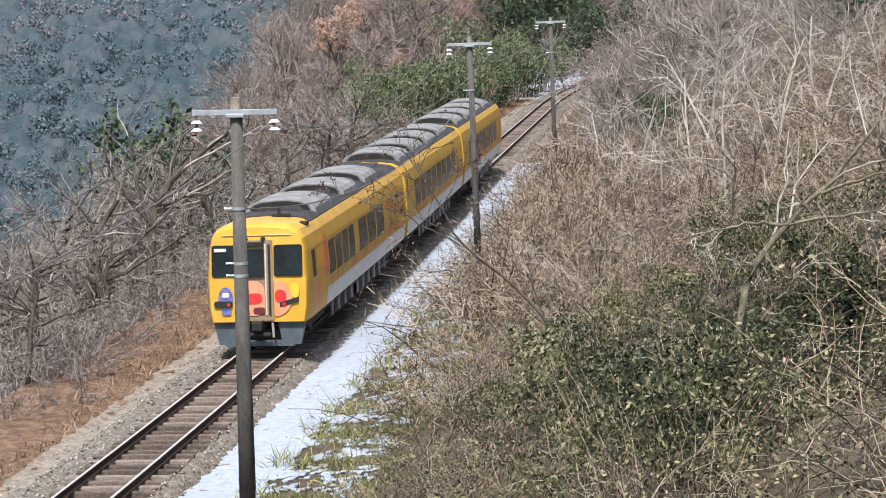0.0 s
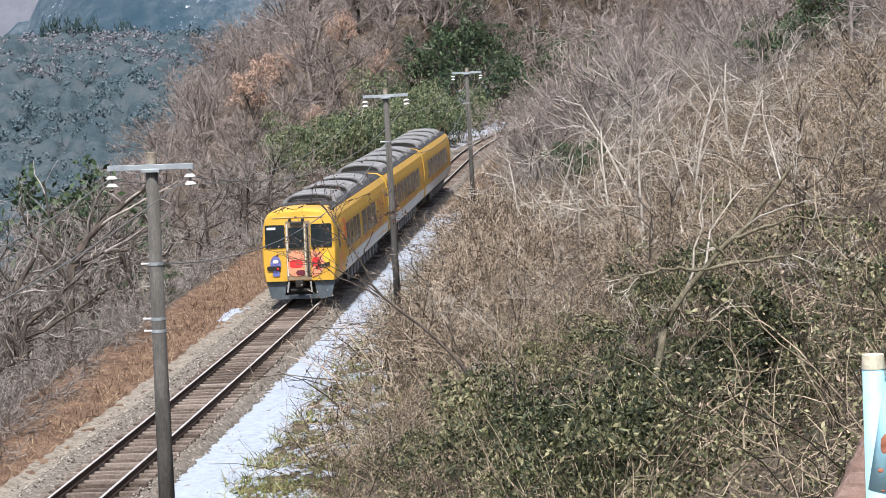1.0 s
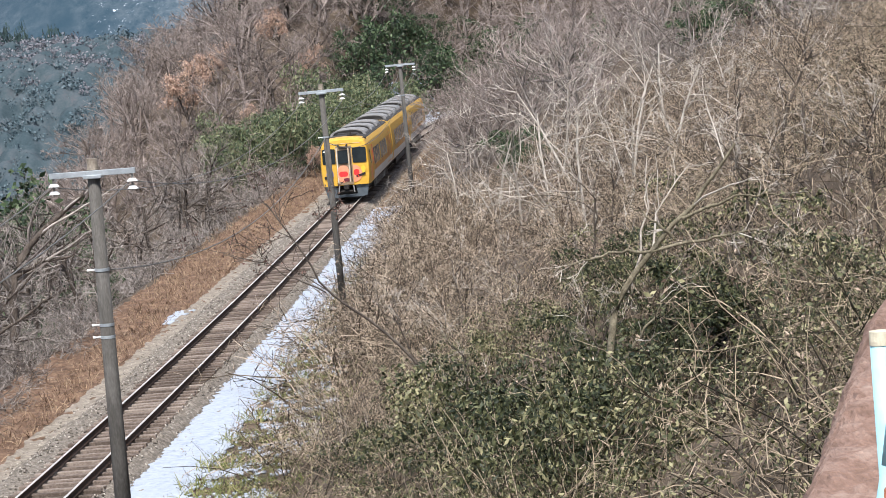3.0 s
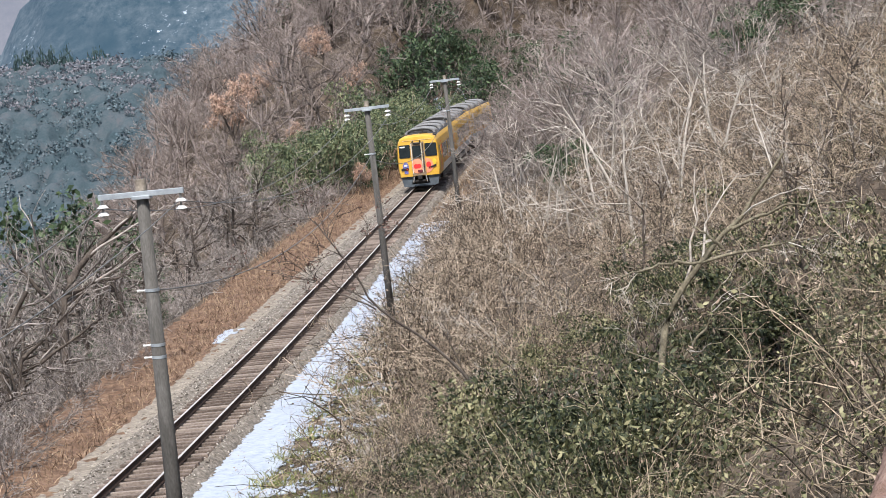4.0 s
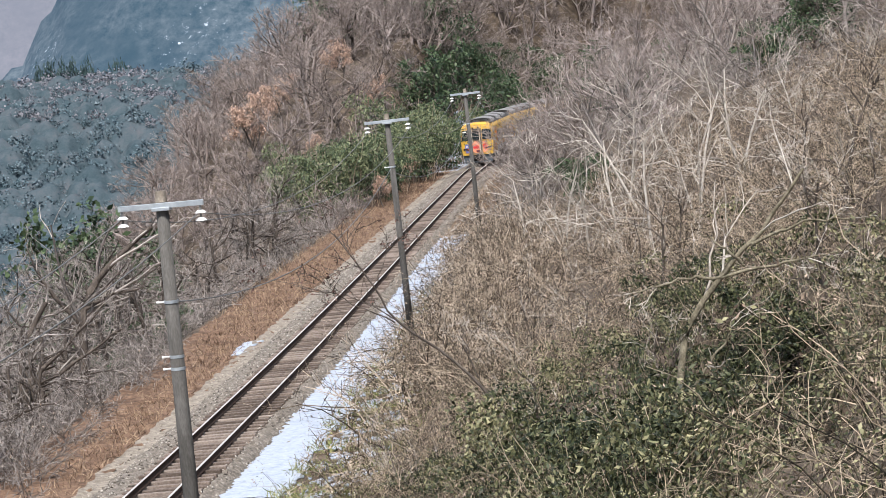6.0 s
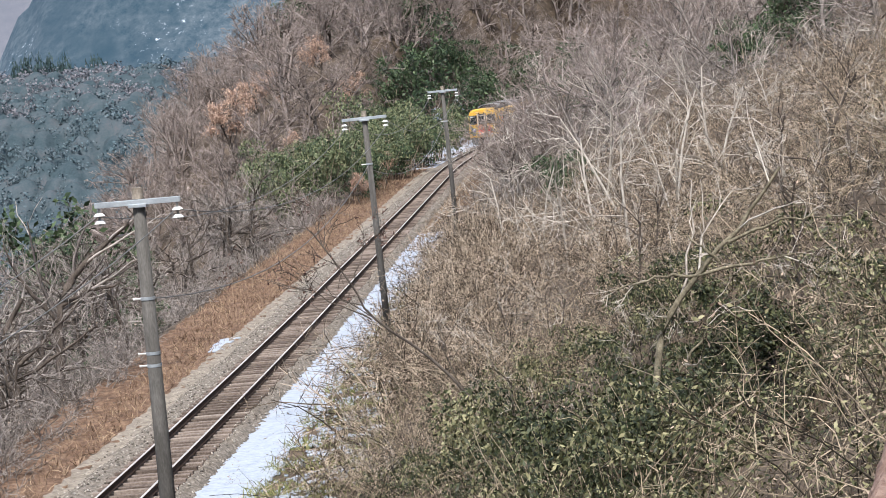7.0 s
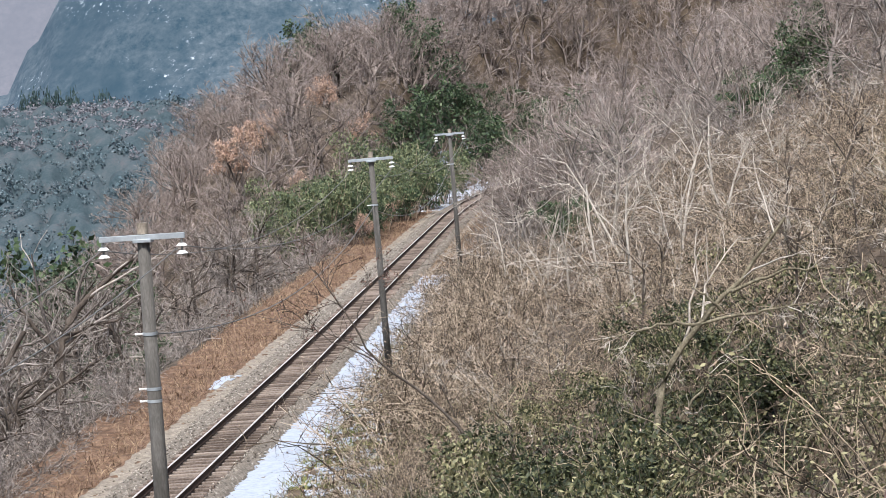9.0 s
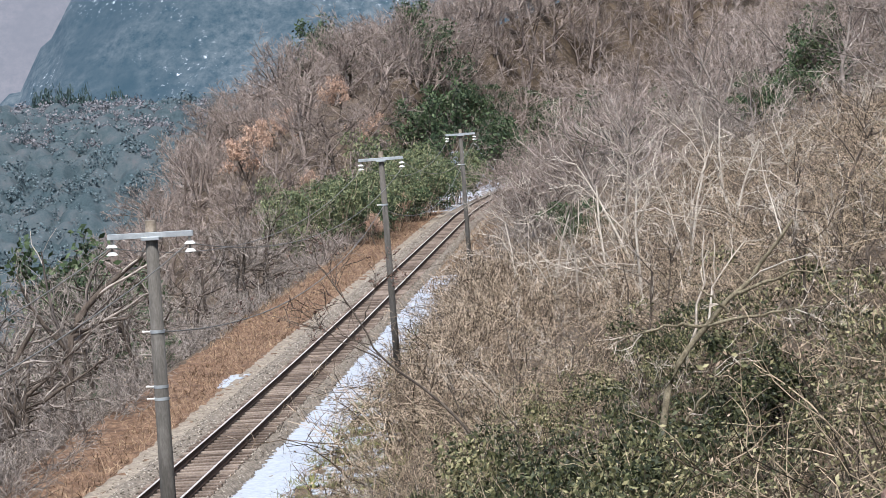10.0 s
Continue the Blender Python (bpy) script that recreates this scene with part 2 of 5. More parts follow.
def scattered(template, M):
    """Copies of a template (V, F) by the rows of M: x, y, z, turn, size."""
    V, F = template
    c, s = np.cos(M[:, 3])[:, None], np.sin(M[:, 3])[:, None]
    k = M[:, 4][:, None]
    X = (V[None, :, 0] * c - V[None, :, 1] * s) * k + M[:, 0:1]
    Y = (V[None, :, 0] * s + V[None, :, 1] * c) * k + M[:, 1:2]
    Z = V[None, :, 2] * k + M[:, 2:3]
    W = np.stack([X, Y, Z], -1).reshape(-1, 3)
    G = (F[None] + (np.arange(len(M)) * len(V))[:, None, None]).reshape(-1, F.shape[1])
    return W, G


# ---- the line of the track ----
def smooth(a, b, x):
    t = np.clip((x - a) / (b - a), 0, 1)
    return t * t * (3 - 2 * t)


TS = np.arange(-60.0, 420.0, 1.0)


def heading(s):
    return 0.1555 + 0.034 * np.clip((100 - s) / 100, 0, 1.6) + np.clip((s - 193) / 550.0, 0, 0.085) + np.clip((s - 240) / 130.0, 0, 1.0)


TH = heading(TS)
TX, TY = np.concatenate([[0], np.cumsum(np.sin(TH[:-1]))]), np.concatenate([[0], np.cumsum(np.cos(TH[:-1]))])
TY += -60.0 - TY[0]
TX += 4.43 - np.interp(100.0, TY, TX)
TS = TS - np.interp(0.0, TY[:300], TS[:300])


def on_track(s, u=0.0, z=0.0):
    """The place at s metres along the line, u metres to its right."""
    x, y, h = np.interp(s, TS, TX), np.interp(s, TS, TY), np.interp(s, TS, TH)
    return x + u * np.cos(h), y - u * np.sin(h), z


def track_coords(x, y):
    """s and u of places on the plan."""
    x, y = np.asarray(x, float).ravel(), np.asarray(y, float).ravel()
    S, U = np.empty(len(x)), np.empty(len(x))
    for i in range(0, len(x), 8000):
        j = slice(i, i + 8000)
        d = (x[j, None] - TX[::2]) ** 2 + (y[j, None] - TY[::2]) ** 2
        k = d.argmin(1) * 2
        dx, dy = x[j] - TX[k], y[j] - TY[k]
        U[j] = dx * np.cos(TH[k]) - dy * np.sin(TH[k])
        S[j] = TS[k] + dx * np.sin(TH[k]) + dy * np.cos(TH[k])
    return S, U


def wave(x, y, f, seed):
    r = np.random.RandomState(seed)
    o = 0
    for i in range(5):
        a = r.uniform(0, 6.28)
        q = f * r.uniform(0.6, 1.6)
        o = o + np.sin((x * math.cos(a) + y * math.sin(a)) * q + r.uniform(0, 6.28))
    return o / 5


HOLLOW = (7.6, 36.5)     # a bare gully in the thicket


def height(x, y):
    """The ground's height: cut slope beside the line, fall to the valley, the spur beyond, far ridges."""
    x, y = np.asarray(x, float), np.asarray(y, float)
    shp = x.shape
    x, y = x.ravel(), y.ravel()
    s, u = track_coords(x, y)
    # right of the line: cut slope and hillside
    v = np.maximum(u - 5.2, 0)
    low = smooth(48, 85, s)
    right = -0.5 + (0.62 - 0.17 * low) * np.minimum(v, 14) + (0.5 - 0.3 * low * smooth(190, 140, s)) * np.clip(v - 14, 0, 60) + 0.2 * np.clip(v - 74, 0, 200)
    right = right - 1.5 * np.exp(-((x - HOLLOW[0]) / 0.75) ** 2 - ((y - HOLLOW[1] + 1.0) / 4.2) ** 2)
    right = right + smooth(1, 6, v) * 0.5 * wave(x, y, 0.45, 3) * 1.6
    # left: verge, fall to the valley
    w = np.maximum(-u - 6.0, 0)
    left = -0.55 - 0.62 * np.minimum(w, 90) - 0.12 * np.clip(w - 90, 0, 200) + smooth(1, 8, w) * 0.8 * wave(x, y, 0.3, 5)
    spur = np.interp(x, [-60, -20, -9, -4, 0, 7.6, 15, 25, 60], [-36, -20, -9.5, -3.6, 1.4, 6.8, 9.0, 12.5, 24]) + 0.9 * wave(x, y, 0.2, 9) - 0.35 * np.clip(y - 325, 0, 200)
    g = smooth(165, 255, y) * smooth(5.5, 15, -u)
    left = left * (1 - g) + spur * g
    z = np.where(u > 0, right, left)
    z = np.where(np.abs(u) < 1.2, -0.45, z)
    # far ridges
    far = smooth(330, 420, y)
    ridge = -55 + 62 * smooth(370, 570, y + 20 * wave(x, y, 0.012, 13)) - 40 * smooth(620, 800, y) + 4 * wave(x, y, 0.03, 12)
    z = z * (1 - far) + ridge * far
    # the road's verge under the camera
    k = smooth(-0.9, 0.0, x - (2.2 + 0.339 * (y - 8.68))) * smooth(16, 12.5, y) * smooth(40, 20, x)
    z = z * (1 - k) + 7.75 * k
    return z.reshape(shp)


def hz(x, y):
    return float(height(np.array([x]), np.array([y]))[0])

# ---- ground ----
def axis(lo, hi, step, out, far, growth=1.18):
    a = list(np.arange(lo, hi + step / 2, step))
    d = out
    while a[-1] < far:
        a.append(a[-1] + d)
        d *= growth
    d = out
    while a[0] > -far:
        a.insert(0, a[0] - d)
        d *= growth
    return np.array(a)


gx, gy = axis(-26, 44, 0.75, 1.4, 2600, 1.22), axis(4, 250, 1.1, 1.8, 2600, 1.22)
GX, GY = np.meshgrid(gx, gy, indexing="ij")
GZ = height(GX, GY)
idx = np.arange(GX.size).reshape(GX.shape)
quads = np.stack([idx[:-1, :-1], idx[1:, :-1], idx[1:, 1:], idx[:-1, 1:]], -1).reshape(-1, 4)
ground = new("ground", mesh_np("ground", np.stack([GX, GY, GZ], -1).reshape(-1, 3), quads, GROUND, True))
tagged(ground, "brown winter hillside ground covered in leaf litter", "ground", kind="structure")


def strip(name, s0, s1, profile, ds, mat, label, seed=1, rough=0.02):
    """A band along the line with a cross-section of (u, z) pairs."""
    S = np.arange(s0, s1, ds)
    r = np.random.RandomState(seed)
    prof = np.array(profile, float)
    U = prof[None, :, 0] + r.normal(0, rough * 2, (len(S), len(prof)))
    Z = prof[None, :, 1] + r.normal(0, rough, (len(S), len(prof)))
    X, Y, _ = on_track(S[:, None] + 0 * U, U)
    i = np.arange(U.size).reshape(U.shape)
    q = np.stack([i[:-1, :-1], i[:-1, 1:], i[1:, 1:], i[1:, :-1]], -1).reshape(-1, 4)
    ob = new(name, mesh_np(name, np.stack([X, Y, Z], -1).reshape(-1, 3), q, mat))
    return tagged(ob, label, name.replace("_", " "), kind="structure")


lin = lambda a, b, n: list(np.linspace(a, b, n))
crown = lambda u: -0.5 + 0.28 * np.clip(((2.1 + u) if u < 0 else (1.45 - u)) / (0.6 if u < 0 else 0.4), 0, 1) - (0.1 if abs(u) < 0.95 else 0)
bal = [(-2.3, -0.62)] + [(u, crown(u)) for u in lin(-2.05, 1.4, 22)] + [(1.5, -0.62)]
strip("ballast_bed", 30, 300, bal, 0.2, BALLAST, "brown-grey crushed stone ballast under the rails", 4, 0.022)
strip("gravel_path", -20, 330, [(u, -0.46 + 0.03 * math.sin(u * 9)) for u in lin(-2.6, -1.75, 7)], 0.4, PATHGRAVEL, "pale gravel cess path beside the ballast", 5, 0.02)
strip("grass_verge_soil", -20, 330, [(-5.9, -0.75)] + [(u, -0.5) for u in lin(-5.6, -2.4, 9)] + [(-2.25, -0.62)], 0.3, VERGE, "russet dry grass mat on the verge", 6, 0.04)
strip("gravel_shoulder", -20, 330, [(u, -0.49) for u in lin(1.2, 1.9, 6)], 0.4, PATHGRAVEL, "pale gravel shoulder beside the ballast", 7, 0.02)

# reddish soil of the road's verge
Q, W = np.meshgrid(np.arange(-1.0, 3.6, 0.09), np.arange(3.0, 14.0, 0.12), indexing="ij")
VX = Q + 2.2 + 0.339 * (W - 8.68)
r = np.random.RandomState(3)
VZ = height(VX, W) + 0.06 + 0.03 * wave(VX, W, 4.0, 5) + r.normal(0, 0.012, VX.shape)
i = np.arange(VX.size).reshape(VX.shape)
verge = new("road_verge", mesh_np("road_verge", np.stack([VX, W, VZ], -1).reshape(-1, 3), np.stack([i[:-1, :-1], i[1:, :-1], i[1:, 1:], i[:-1, 1:]], -1).reshape(-1, 4), SOIL))
tagged(verge, "reddish-brown soil and needle litter on the road verge", "verge", kind="structure")

# ---- snow ----
def snow_sheet(name, s0, s1, u0, u1, ds, du, thr, seed, label, solid=0.0):
    S, U = np.meshgrid(np.arange(s0, s1, ds), np.arange(u0, u1, du), indexing="ij")
    r = np.random.RandomState(seed)
    X, Y, _ = on_track(S, U + 0.16 * wave(S, U, 1.4, seed) + 0.08 * wave(S, U, 6.0, seed + 9))
    m = wave(X, Y, 1.6, seed + 1) + 0.9 * wave(X, Y, 5.0, seed + 2) + r.normal(0, 0.45, X.shape)
    edge = np.minimum(U - u0, u1 - U)
    bias = np.where(U < u0 + solid, 2.0, 0.0) + np.minimum(edge / 0.35, 1) * 0.6 - 0.6
    keep = (m + bias) > thr
    Z = np.maximum(height(X, Y), -0.5) + 0.05 + 0.025 * wave(X, Y, 3.0, seed + 3) + r.normal(0, 0.006, X.shape)
    i = np.arange(X.size).reshape(X.shape)
    q = np.stack([i[:-1, :-1], i[:-1, 1:], i[1:, 1:], i[1:, :-1]], -1)
    kq = keep[:-1, :-1] & keep[1:, 1:]
    F = q[kq]
    used, inv = np.unique(F, return_inverse=True)
    V = np.stack([X, Y, Z], -1).reshape(-1, 3)[used]
    ob = new(name, mesh_np(name, V, inv.reshape(-1, 4), SNOW, True))
    so = ob.modifiers.new("thickness", "SOLIDIFY")
    so.thickness, so.offset = 0.05, -1
    return tagged(ob, label, "snow", kind="structure")


snow_sheet("snow", 44, 140, 1.15, 5.0, 0.14, 0.09, 0.12, 21, "old patchy snow lying along the track", 1.75)
snow_sheet("snow", 212, 268, -9.5, -1.9, 0.3, 0.2, -0.5, 31, "snow patch beside the curve of the track", 7.0)
snow_sheet("snow", 92, 96, -3.0, -2.2, 0.12, 0.08, -0.3, 41, "small leftover snow patch on the gravel path", 0.5)

# ---- railway track ----
track = tagged(new("railway_track"), "single railway track with rusty rails on weathered sleepers", "railway track", kind="structure")
for side in (-1, 1):
    for nm, prof, mt in (("rail", [(-.062, -.15), (-.062, -.135), (-.012, -.12), (-.012, -.04), (-.034, -.03), (-.034, -.004), (.034, -.004), (.034, -.03), (.012, -.04), (.012, -.12), (.062, -.135), (.062, -.15)], RAILSIDE),
                         ("rail_head", [(-.03, -.004), (-.026, .002), (.026, .002), (.03, -.004)], RAILTOP)):
        S = np.arange(-18, 330, 1.0)
        pr = np.array(prof)
        U = side * 0.5665 + pr[None, :, 0] + 0 * S[:, None]
        X, Y, _ = on_track(S[:, None] + 0 * U, U)
        Z = 0 * X + pr[None, :, 1]
        i = np.arange(X.size).reshape(X.shape)
        F = np.stack([i[:-1, :-1], i[:-1, 1:], i[1:, 1:], i[1:, :-1]], -1).reshape(-1, 4)
        np_part(nm, np.stack([X, Y, Z], -1).reshape(-1, 3), F, mt, track, "shiny worn running surface" if nm == "rail_head" else "")
bm = box(bmesh.new(), -1.02, 1.02, -0.09, 0.09, -0.36, -0.175, 0.02)
sleeper = part("sleeper", bm, SLEEPER, track)
rs = random.Random(4)
first = True
for i in range(300):
    s = 46 + i * 0.56
    h = float(np.interp(s, TS, TH))
    x, y, _ = on_track(s, rs.uniform(-.03, .03))
    m = pose(x, y, rs.uniform(-.025, .004), rs.uniform(-2, 2), 0, -math.degrees(h) + rs.uniform(-2, 2))
    if first:
        sleeper.matrix_basis = m
        first = False
    else:
        o = new("sleeper", sleeper.data)
        o.parent = track
        o.matrix_basis = m
far_s = []
for i in range(190):
    s = 46 + (300 + i) * 0.56
    x, y, _ = on_track(s)
    far_s.append((x, y, 0, -float(np.interp(s, TS, TH)), 1.0))
cube_v = np.array([(a, b, c) for a in (-1.05, 1.05) for b in (-.11, .11) for c in (-.36, -.165)])
cube_f = np.array([(0, 1, 3, 2), (4, 6, 7, 5), (0, 4, 5, 1), (2, 3, 7, 6), (1, 5, 7, 3)])
o = np_part("far_sleepers", *scattered((cube_v, cube_f), np.array(far_s)), SLEEPER, track)
o["kind"] = "stuff"

# loose stones on the ballast
rng = np.random.RandomState(11)
n = 12000
S = 40 + (rng.uniform(0, 1, n) ** 1.5) * 150
U = rng.uniform(-2.5, 1.45, n)
okm = np.abs(np.abs(U) - 0.5665) > 0.09
S, U = S[okm], U[okm]
X, Y, _ = on_track(S, U)
Z = np.array([crown(u) for u in U]) + 0.012
st = np.array([(1, 0, 0), (-.4, .8, .1), (-.5, -.8, 0), (.1, .1, .8), (.0, -.1, -.6)]) * 1.0
sf = np.array([(0, 1, 3), (1, 2, 3), (2, 0, 3), (1, 0, 4), (2, 1, 4), (0, 2, 4)])
V, F = scattered((st, sf), np.stack([X, Y, Z, rng.uniform(0, 6.28, len(X)), rng.uniform(.025, .055, len(X))], 1))
tagged(new("ballast_stones", mesh_np("ballast_stones", V, F, shade("loose_ballast", [(.1, .085, .07), (.24, .21, .18), (.42, .38, .33)], 3, .9, 0, 20, island=.7))), "loose angular ballast stones between the sleepers", "stones", kind="stuff")

# ---- line-side poles and wires ----
def utility_pole(x, y, top, turn, lean, variant):
    r0, r1 = (0.15, 0.1) if variant == 0 else (0.115, 0.085)
    base = hz(x, y) - 0.1
    root = new("utility_pole")
    root.matrix_basis = pose(x, y, base, 0, lean, turn)
    h = top - base
    bm = rod(bmesh.new(), (0, 0, 0), (0, 0, h - 0.12), r0, r1, 20)
    part("shaft", bm, CONCRETE, root, "grey tapered concrete shaft", True)
    part("cap", rod(bmesh.new(), (0, 0, h - 0.13), (0, 0, h + 0.06), r1 * 0.95, r1 * 0.9, 16), PATHGRAVEL, root, "pale end cap")
    bm = box(bmesh.new(), -0.7, 0.7, -0.14, -0.065, h - 0.22, h - 0.13, 0.006)
    part("crossarm", bm, GALV, root, "light grey steel crossarm")
    part("clamp", box(bmesh.new(), -0.15, 0.15, -0.16, 0.13, h - 0.26, h - 0.2, 0.01), GALV, root)
    for xx in (-0.64, 0.64):
        ins = part("insulator", rod(rod(bmesh.new(), (xx, -0.1, h - 0.3), (xx, -0.1, h - 0.345), 0.05, 0.095, 14), (xx, -0.1, h - 0.42), (xx, -0.1, h - 0.47), 0.05, 0.095, 14), PORCELAIN, root, "white double-shed porcelain insulator")
        part("pin", rod(bmesh.new(), (xx, -0.1, h - 0.5), (xx, -0.1, h - 0.22), 0.02, 0.02, 8), WIREMAT, ins)
    for zz in ((h - 1.75, h - 2.65, h - 2.85) if variant == 0 else (h - 1.6,)):
        b = part("band", rod(bmesh.new(), (0, 0, zz - 0.025), (0, 0, zz + 0.025), r1 + 0.022, r1 + 0.022, 18), GALV, root, "steel strap with bolt")
        part("bolt", rod(rod(bmesh.new(), (-0.24, 0, zz), (-0.1, 0, zz), 0.014, 0.014, 8), (-0.245, 0, zz), (-0.21, 0, zz), 0.02, 0.02, 8), PORCELAIN, b)
    return tagged(root, "grey concrete utility pole with crossarm and white insulators", "utility pole", "line-side poles")


POLES = [(-0.93, 42.8, 7.5, -9, 0.35, 0), (5.7, 81.4, 7.5, -9, -0.8, 1), (12.32, 122.8, 7.36, -9, -0.5, 1)]
for a in POLES:
    utility_pole(*a)


def wire(name, a, b, sag, r, label):
    cu = bpy.data.curves.new(name, "CURVE")
    cu.dimensions, cu.bevel_depth, cu.bevel_resolution = "3D", r, 1
    sp = cu.splines.new("POLY")
    sp.points.add(16)
    for i in range(17):
        t = i / 16
        p = Vector(a).lerp(Vector(b), t)
        sp.points[i].co = (p.x, p.y, p.z - sag * 4 * t * (1 - t), 1)
    cu.materials.append(WIREMAT)
    return tagged(new(name, cu), label, "wire", "line-side wires")


for i in range(2):
    (xa, ya, za, *_), (xb, yb, zb, *_) = POLES[i], POLES[i + 1]
    for du in (-0.64, 0.64):
        wire("wire", (xa + du, ya, za - 0.35), (xb + du, yb, zb - 0.35), 0.9, 0.009, "thin line wire between poles")
    wire("cable", (xa - .1, ya, za - 1.75), (xb - .1, yb, zb - 1.6), 1.0, 0.012, "sagging grey cable strapped to poles")
xa, ya, za = POLES[0][:3]
for du in (-0.64, 0.64):
    wire("wire", (xa + du, ya, za - 0.35), (xa - 7 + du, ya - 38, za - .3), 0.9, 0.009, "thin line wire between poles")

# ---- blue guard rail by the road ----
def guard_rail():
    blue = shade("pale_blue_paint", [(0.3, 0.56, 0.66), (0.36, 0.63, 0.73), (0.42, 0.7, 0.78)], 5, 0.45, 0.1, 40)
    rust = shade("rust_patch", [(0.28, 0.1, 0.06), (0.4, 0.17, 0.11)], 20, 0.9, 0.4, 60)
    capm = shade("worn_cap", [(0.5, 0.45, 0.33), (0.68, 0.63, 0.5)], 20, 0.7, 0.2, 60)
    x, y, top = GUARD
    base = hz(x, y) - 0.05
    root = tagged(new("guard_rail"), "pale blue painted steel guard rail with rust patches", "guard rail")
    root.matrix_basis = pose(x, y, 0, 0, 0, -14)
    post = part("post", rod(bmesh.new(), (0, 0, base), (0, 0, top - 0.02), 0.0195, 0.0195, 20), blue, root, "upright blue pipe", True)
    part("cap", rod(bmesh.new(), (0, 0, top - 0.025), (0, 0, top), 0.0205, 0.0195, 20), capm, post, "worn cream end cap")
    # the slanting pipe bends upright towards its top
    inv = root.matrix_basis.inverted()
    line = [inv @ Vector(p) for p in ((1.07, 4.45, 7.9), (1.176, 4.45, 8.381), (1.213, 4.45, 8.544), (1.248, 4.45, 8.734), (1.262, 4.45, 8.84), (1.265, 4.45, 8.93))]
    bm = bmesh.new()
    for a, b in zip(line[:-1], line[1:]):
        rod(bm, a, b, 0.025, 0.025, 20)
    rail = part("rail", bm, blue, root, "bent blue pipe beside the post", True)
    part("cap", rod(bmesh.new(), line[-1] - Vector((0, 0, 0.005)), line[-1] + Vector((0, 0, 0.016)), 0.026, 0.024, 20), capm, rail, "worn cream end cap")
    for z, dx, w, ln in ((8.78, 0.012, .012, .055), (8.63, -0.004, .013, .03), (8.585, -0.008, .007, .006), (8.50, -0.002, .014, .028), (8.55, 0.0, .004, .003), (8.45, 0.006, .008, .012)):
        k = max(i for i in range(len(line) - 1) if line[i].z <= z)
        c = line[k].lerp(line[k + 1], (z - line[k].z) / (line[k + 1].z - line[k].z))
        bm = bmesh.new()
        bmesh.ops.create_icosphere(bm, subdivisions=2, radius=1, matrix=Matrix.Translation(c + Vector((dx, -math.sqrt(.025 ** 2 - dx * dx) + .001, 0))) @ Matrix.Diagonal((w, .0022, ln * .7, 1)))
        part("rust_patch", bm, rust, rail, "reddish rust patch")


GUARD = (1.216, 4.5, 8.78)
guard_rail()

# ---- train ----
YELLOW = shade("yellow_coach_paint", [(0.52, 0.29, 0.035), (0.6, 0.345, 0.045), (0.66, 0.41, 0.08)], 1.2, 0.4, 0.05, 40)
ROOFMAT = shade("sooty_grey_roof", [(0.026, 0.025, 0.026), (0.048, 0.046, 0.046), (0.085, 0.082, 0.08)], 1.5, 0.8, 0.2, 30)
DOMEMAT = shade("pale_grey_housing", [(0.14, 0.135, 0.13), (0.23, 0.225, 0.22), (0.34, 0.33, 0.325)], 2.0, 0.7, 0.1, 40)
DARKGLASS = shade("dark_window_glass", [(0.012, 0.016, 0.018), (0.025, 0.032, 0.035)], 2, 0.08, 0, 20)
DARKGLASS.node_tree.nodes["Principled BSDF"].inputs["IOR"].default_value = 1.12
SKIRT = shade("blue_grey_skirt", [(0.06, 0.075, 0.088), (0.1, 0.118, 0.135)], 3, 0.6, 0.1, 40)
UNDER = shade("black_underframe", [(0.015, 0.014, 0.013), (0.035, 0.032, 0.03)], 3, 0.85, 0.4, 30)
WHITEP = shade("off_white_paint", [(0.6, 0.58, 0.55), (0.75, 0.73, 0.7)], 2, 0.5, 0.05, 30)
SALMON = shade("salmon_decal", [(0.72, 0.25, 0.13), (0.8, 0.33, 0.2)], 3, 0.5, 0, 30)
REDP = shade("red_decal", [(0.6, 0.03, 0.03), (0.7, 0.05, 0.05)], 3, 0.45, 0, 30)
BLUEP = shade("violet_blue_decal", [(0.05, 0.05, 0.2), (0.2, 0.22, 0.5)], 9, 0.5, 0, 30)
ORANGEP = shade("orange_decal", [(0.75, 0.3, 0.03), (0.8, 0.4, 0.05)], 3, 0.5, 0, 30)
SIGN = shade("sign_lettering", [(0.75, 0.75, 0.72), (0.8, 0.8, 0.78)], 3, 0.5, 0, 30)
ARTWORK = shade("mottled_livery", [(0.56, 0.31, 0.04), (0.62, 0.36, 0.05), (0.58, 0.22, 0.05), (0.45, 0.1, 0.05)], 1.6, 0.45, 0, 9, detail=4)
TAILLAMP = shade("tail_lamp", [(0.5, 0.02, 0.02), (0.6, 0.04, 0.03)], 3, 0.3, 0, 30)

HALF, CARLEN = 1.40, 20.8


def section(z):
    """Half width of the body at height z: slight tumblehome."""
    return float(np.interp(z, [0.8, 1.2, 1.9, 2.6, 2.95, 3.15, 3.27, 3.33], [1.33, 1.40, 1.42, 1.37, 1.30, 1.16, 0.9, 0.0]))


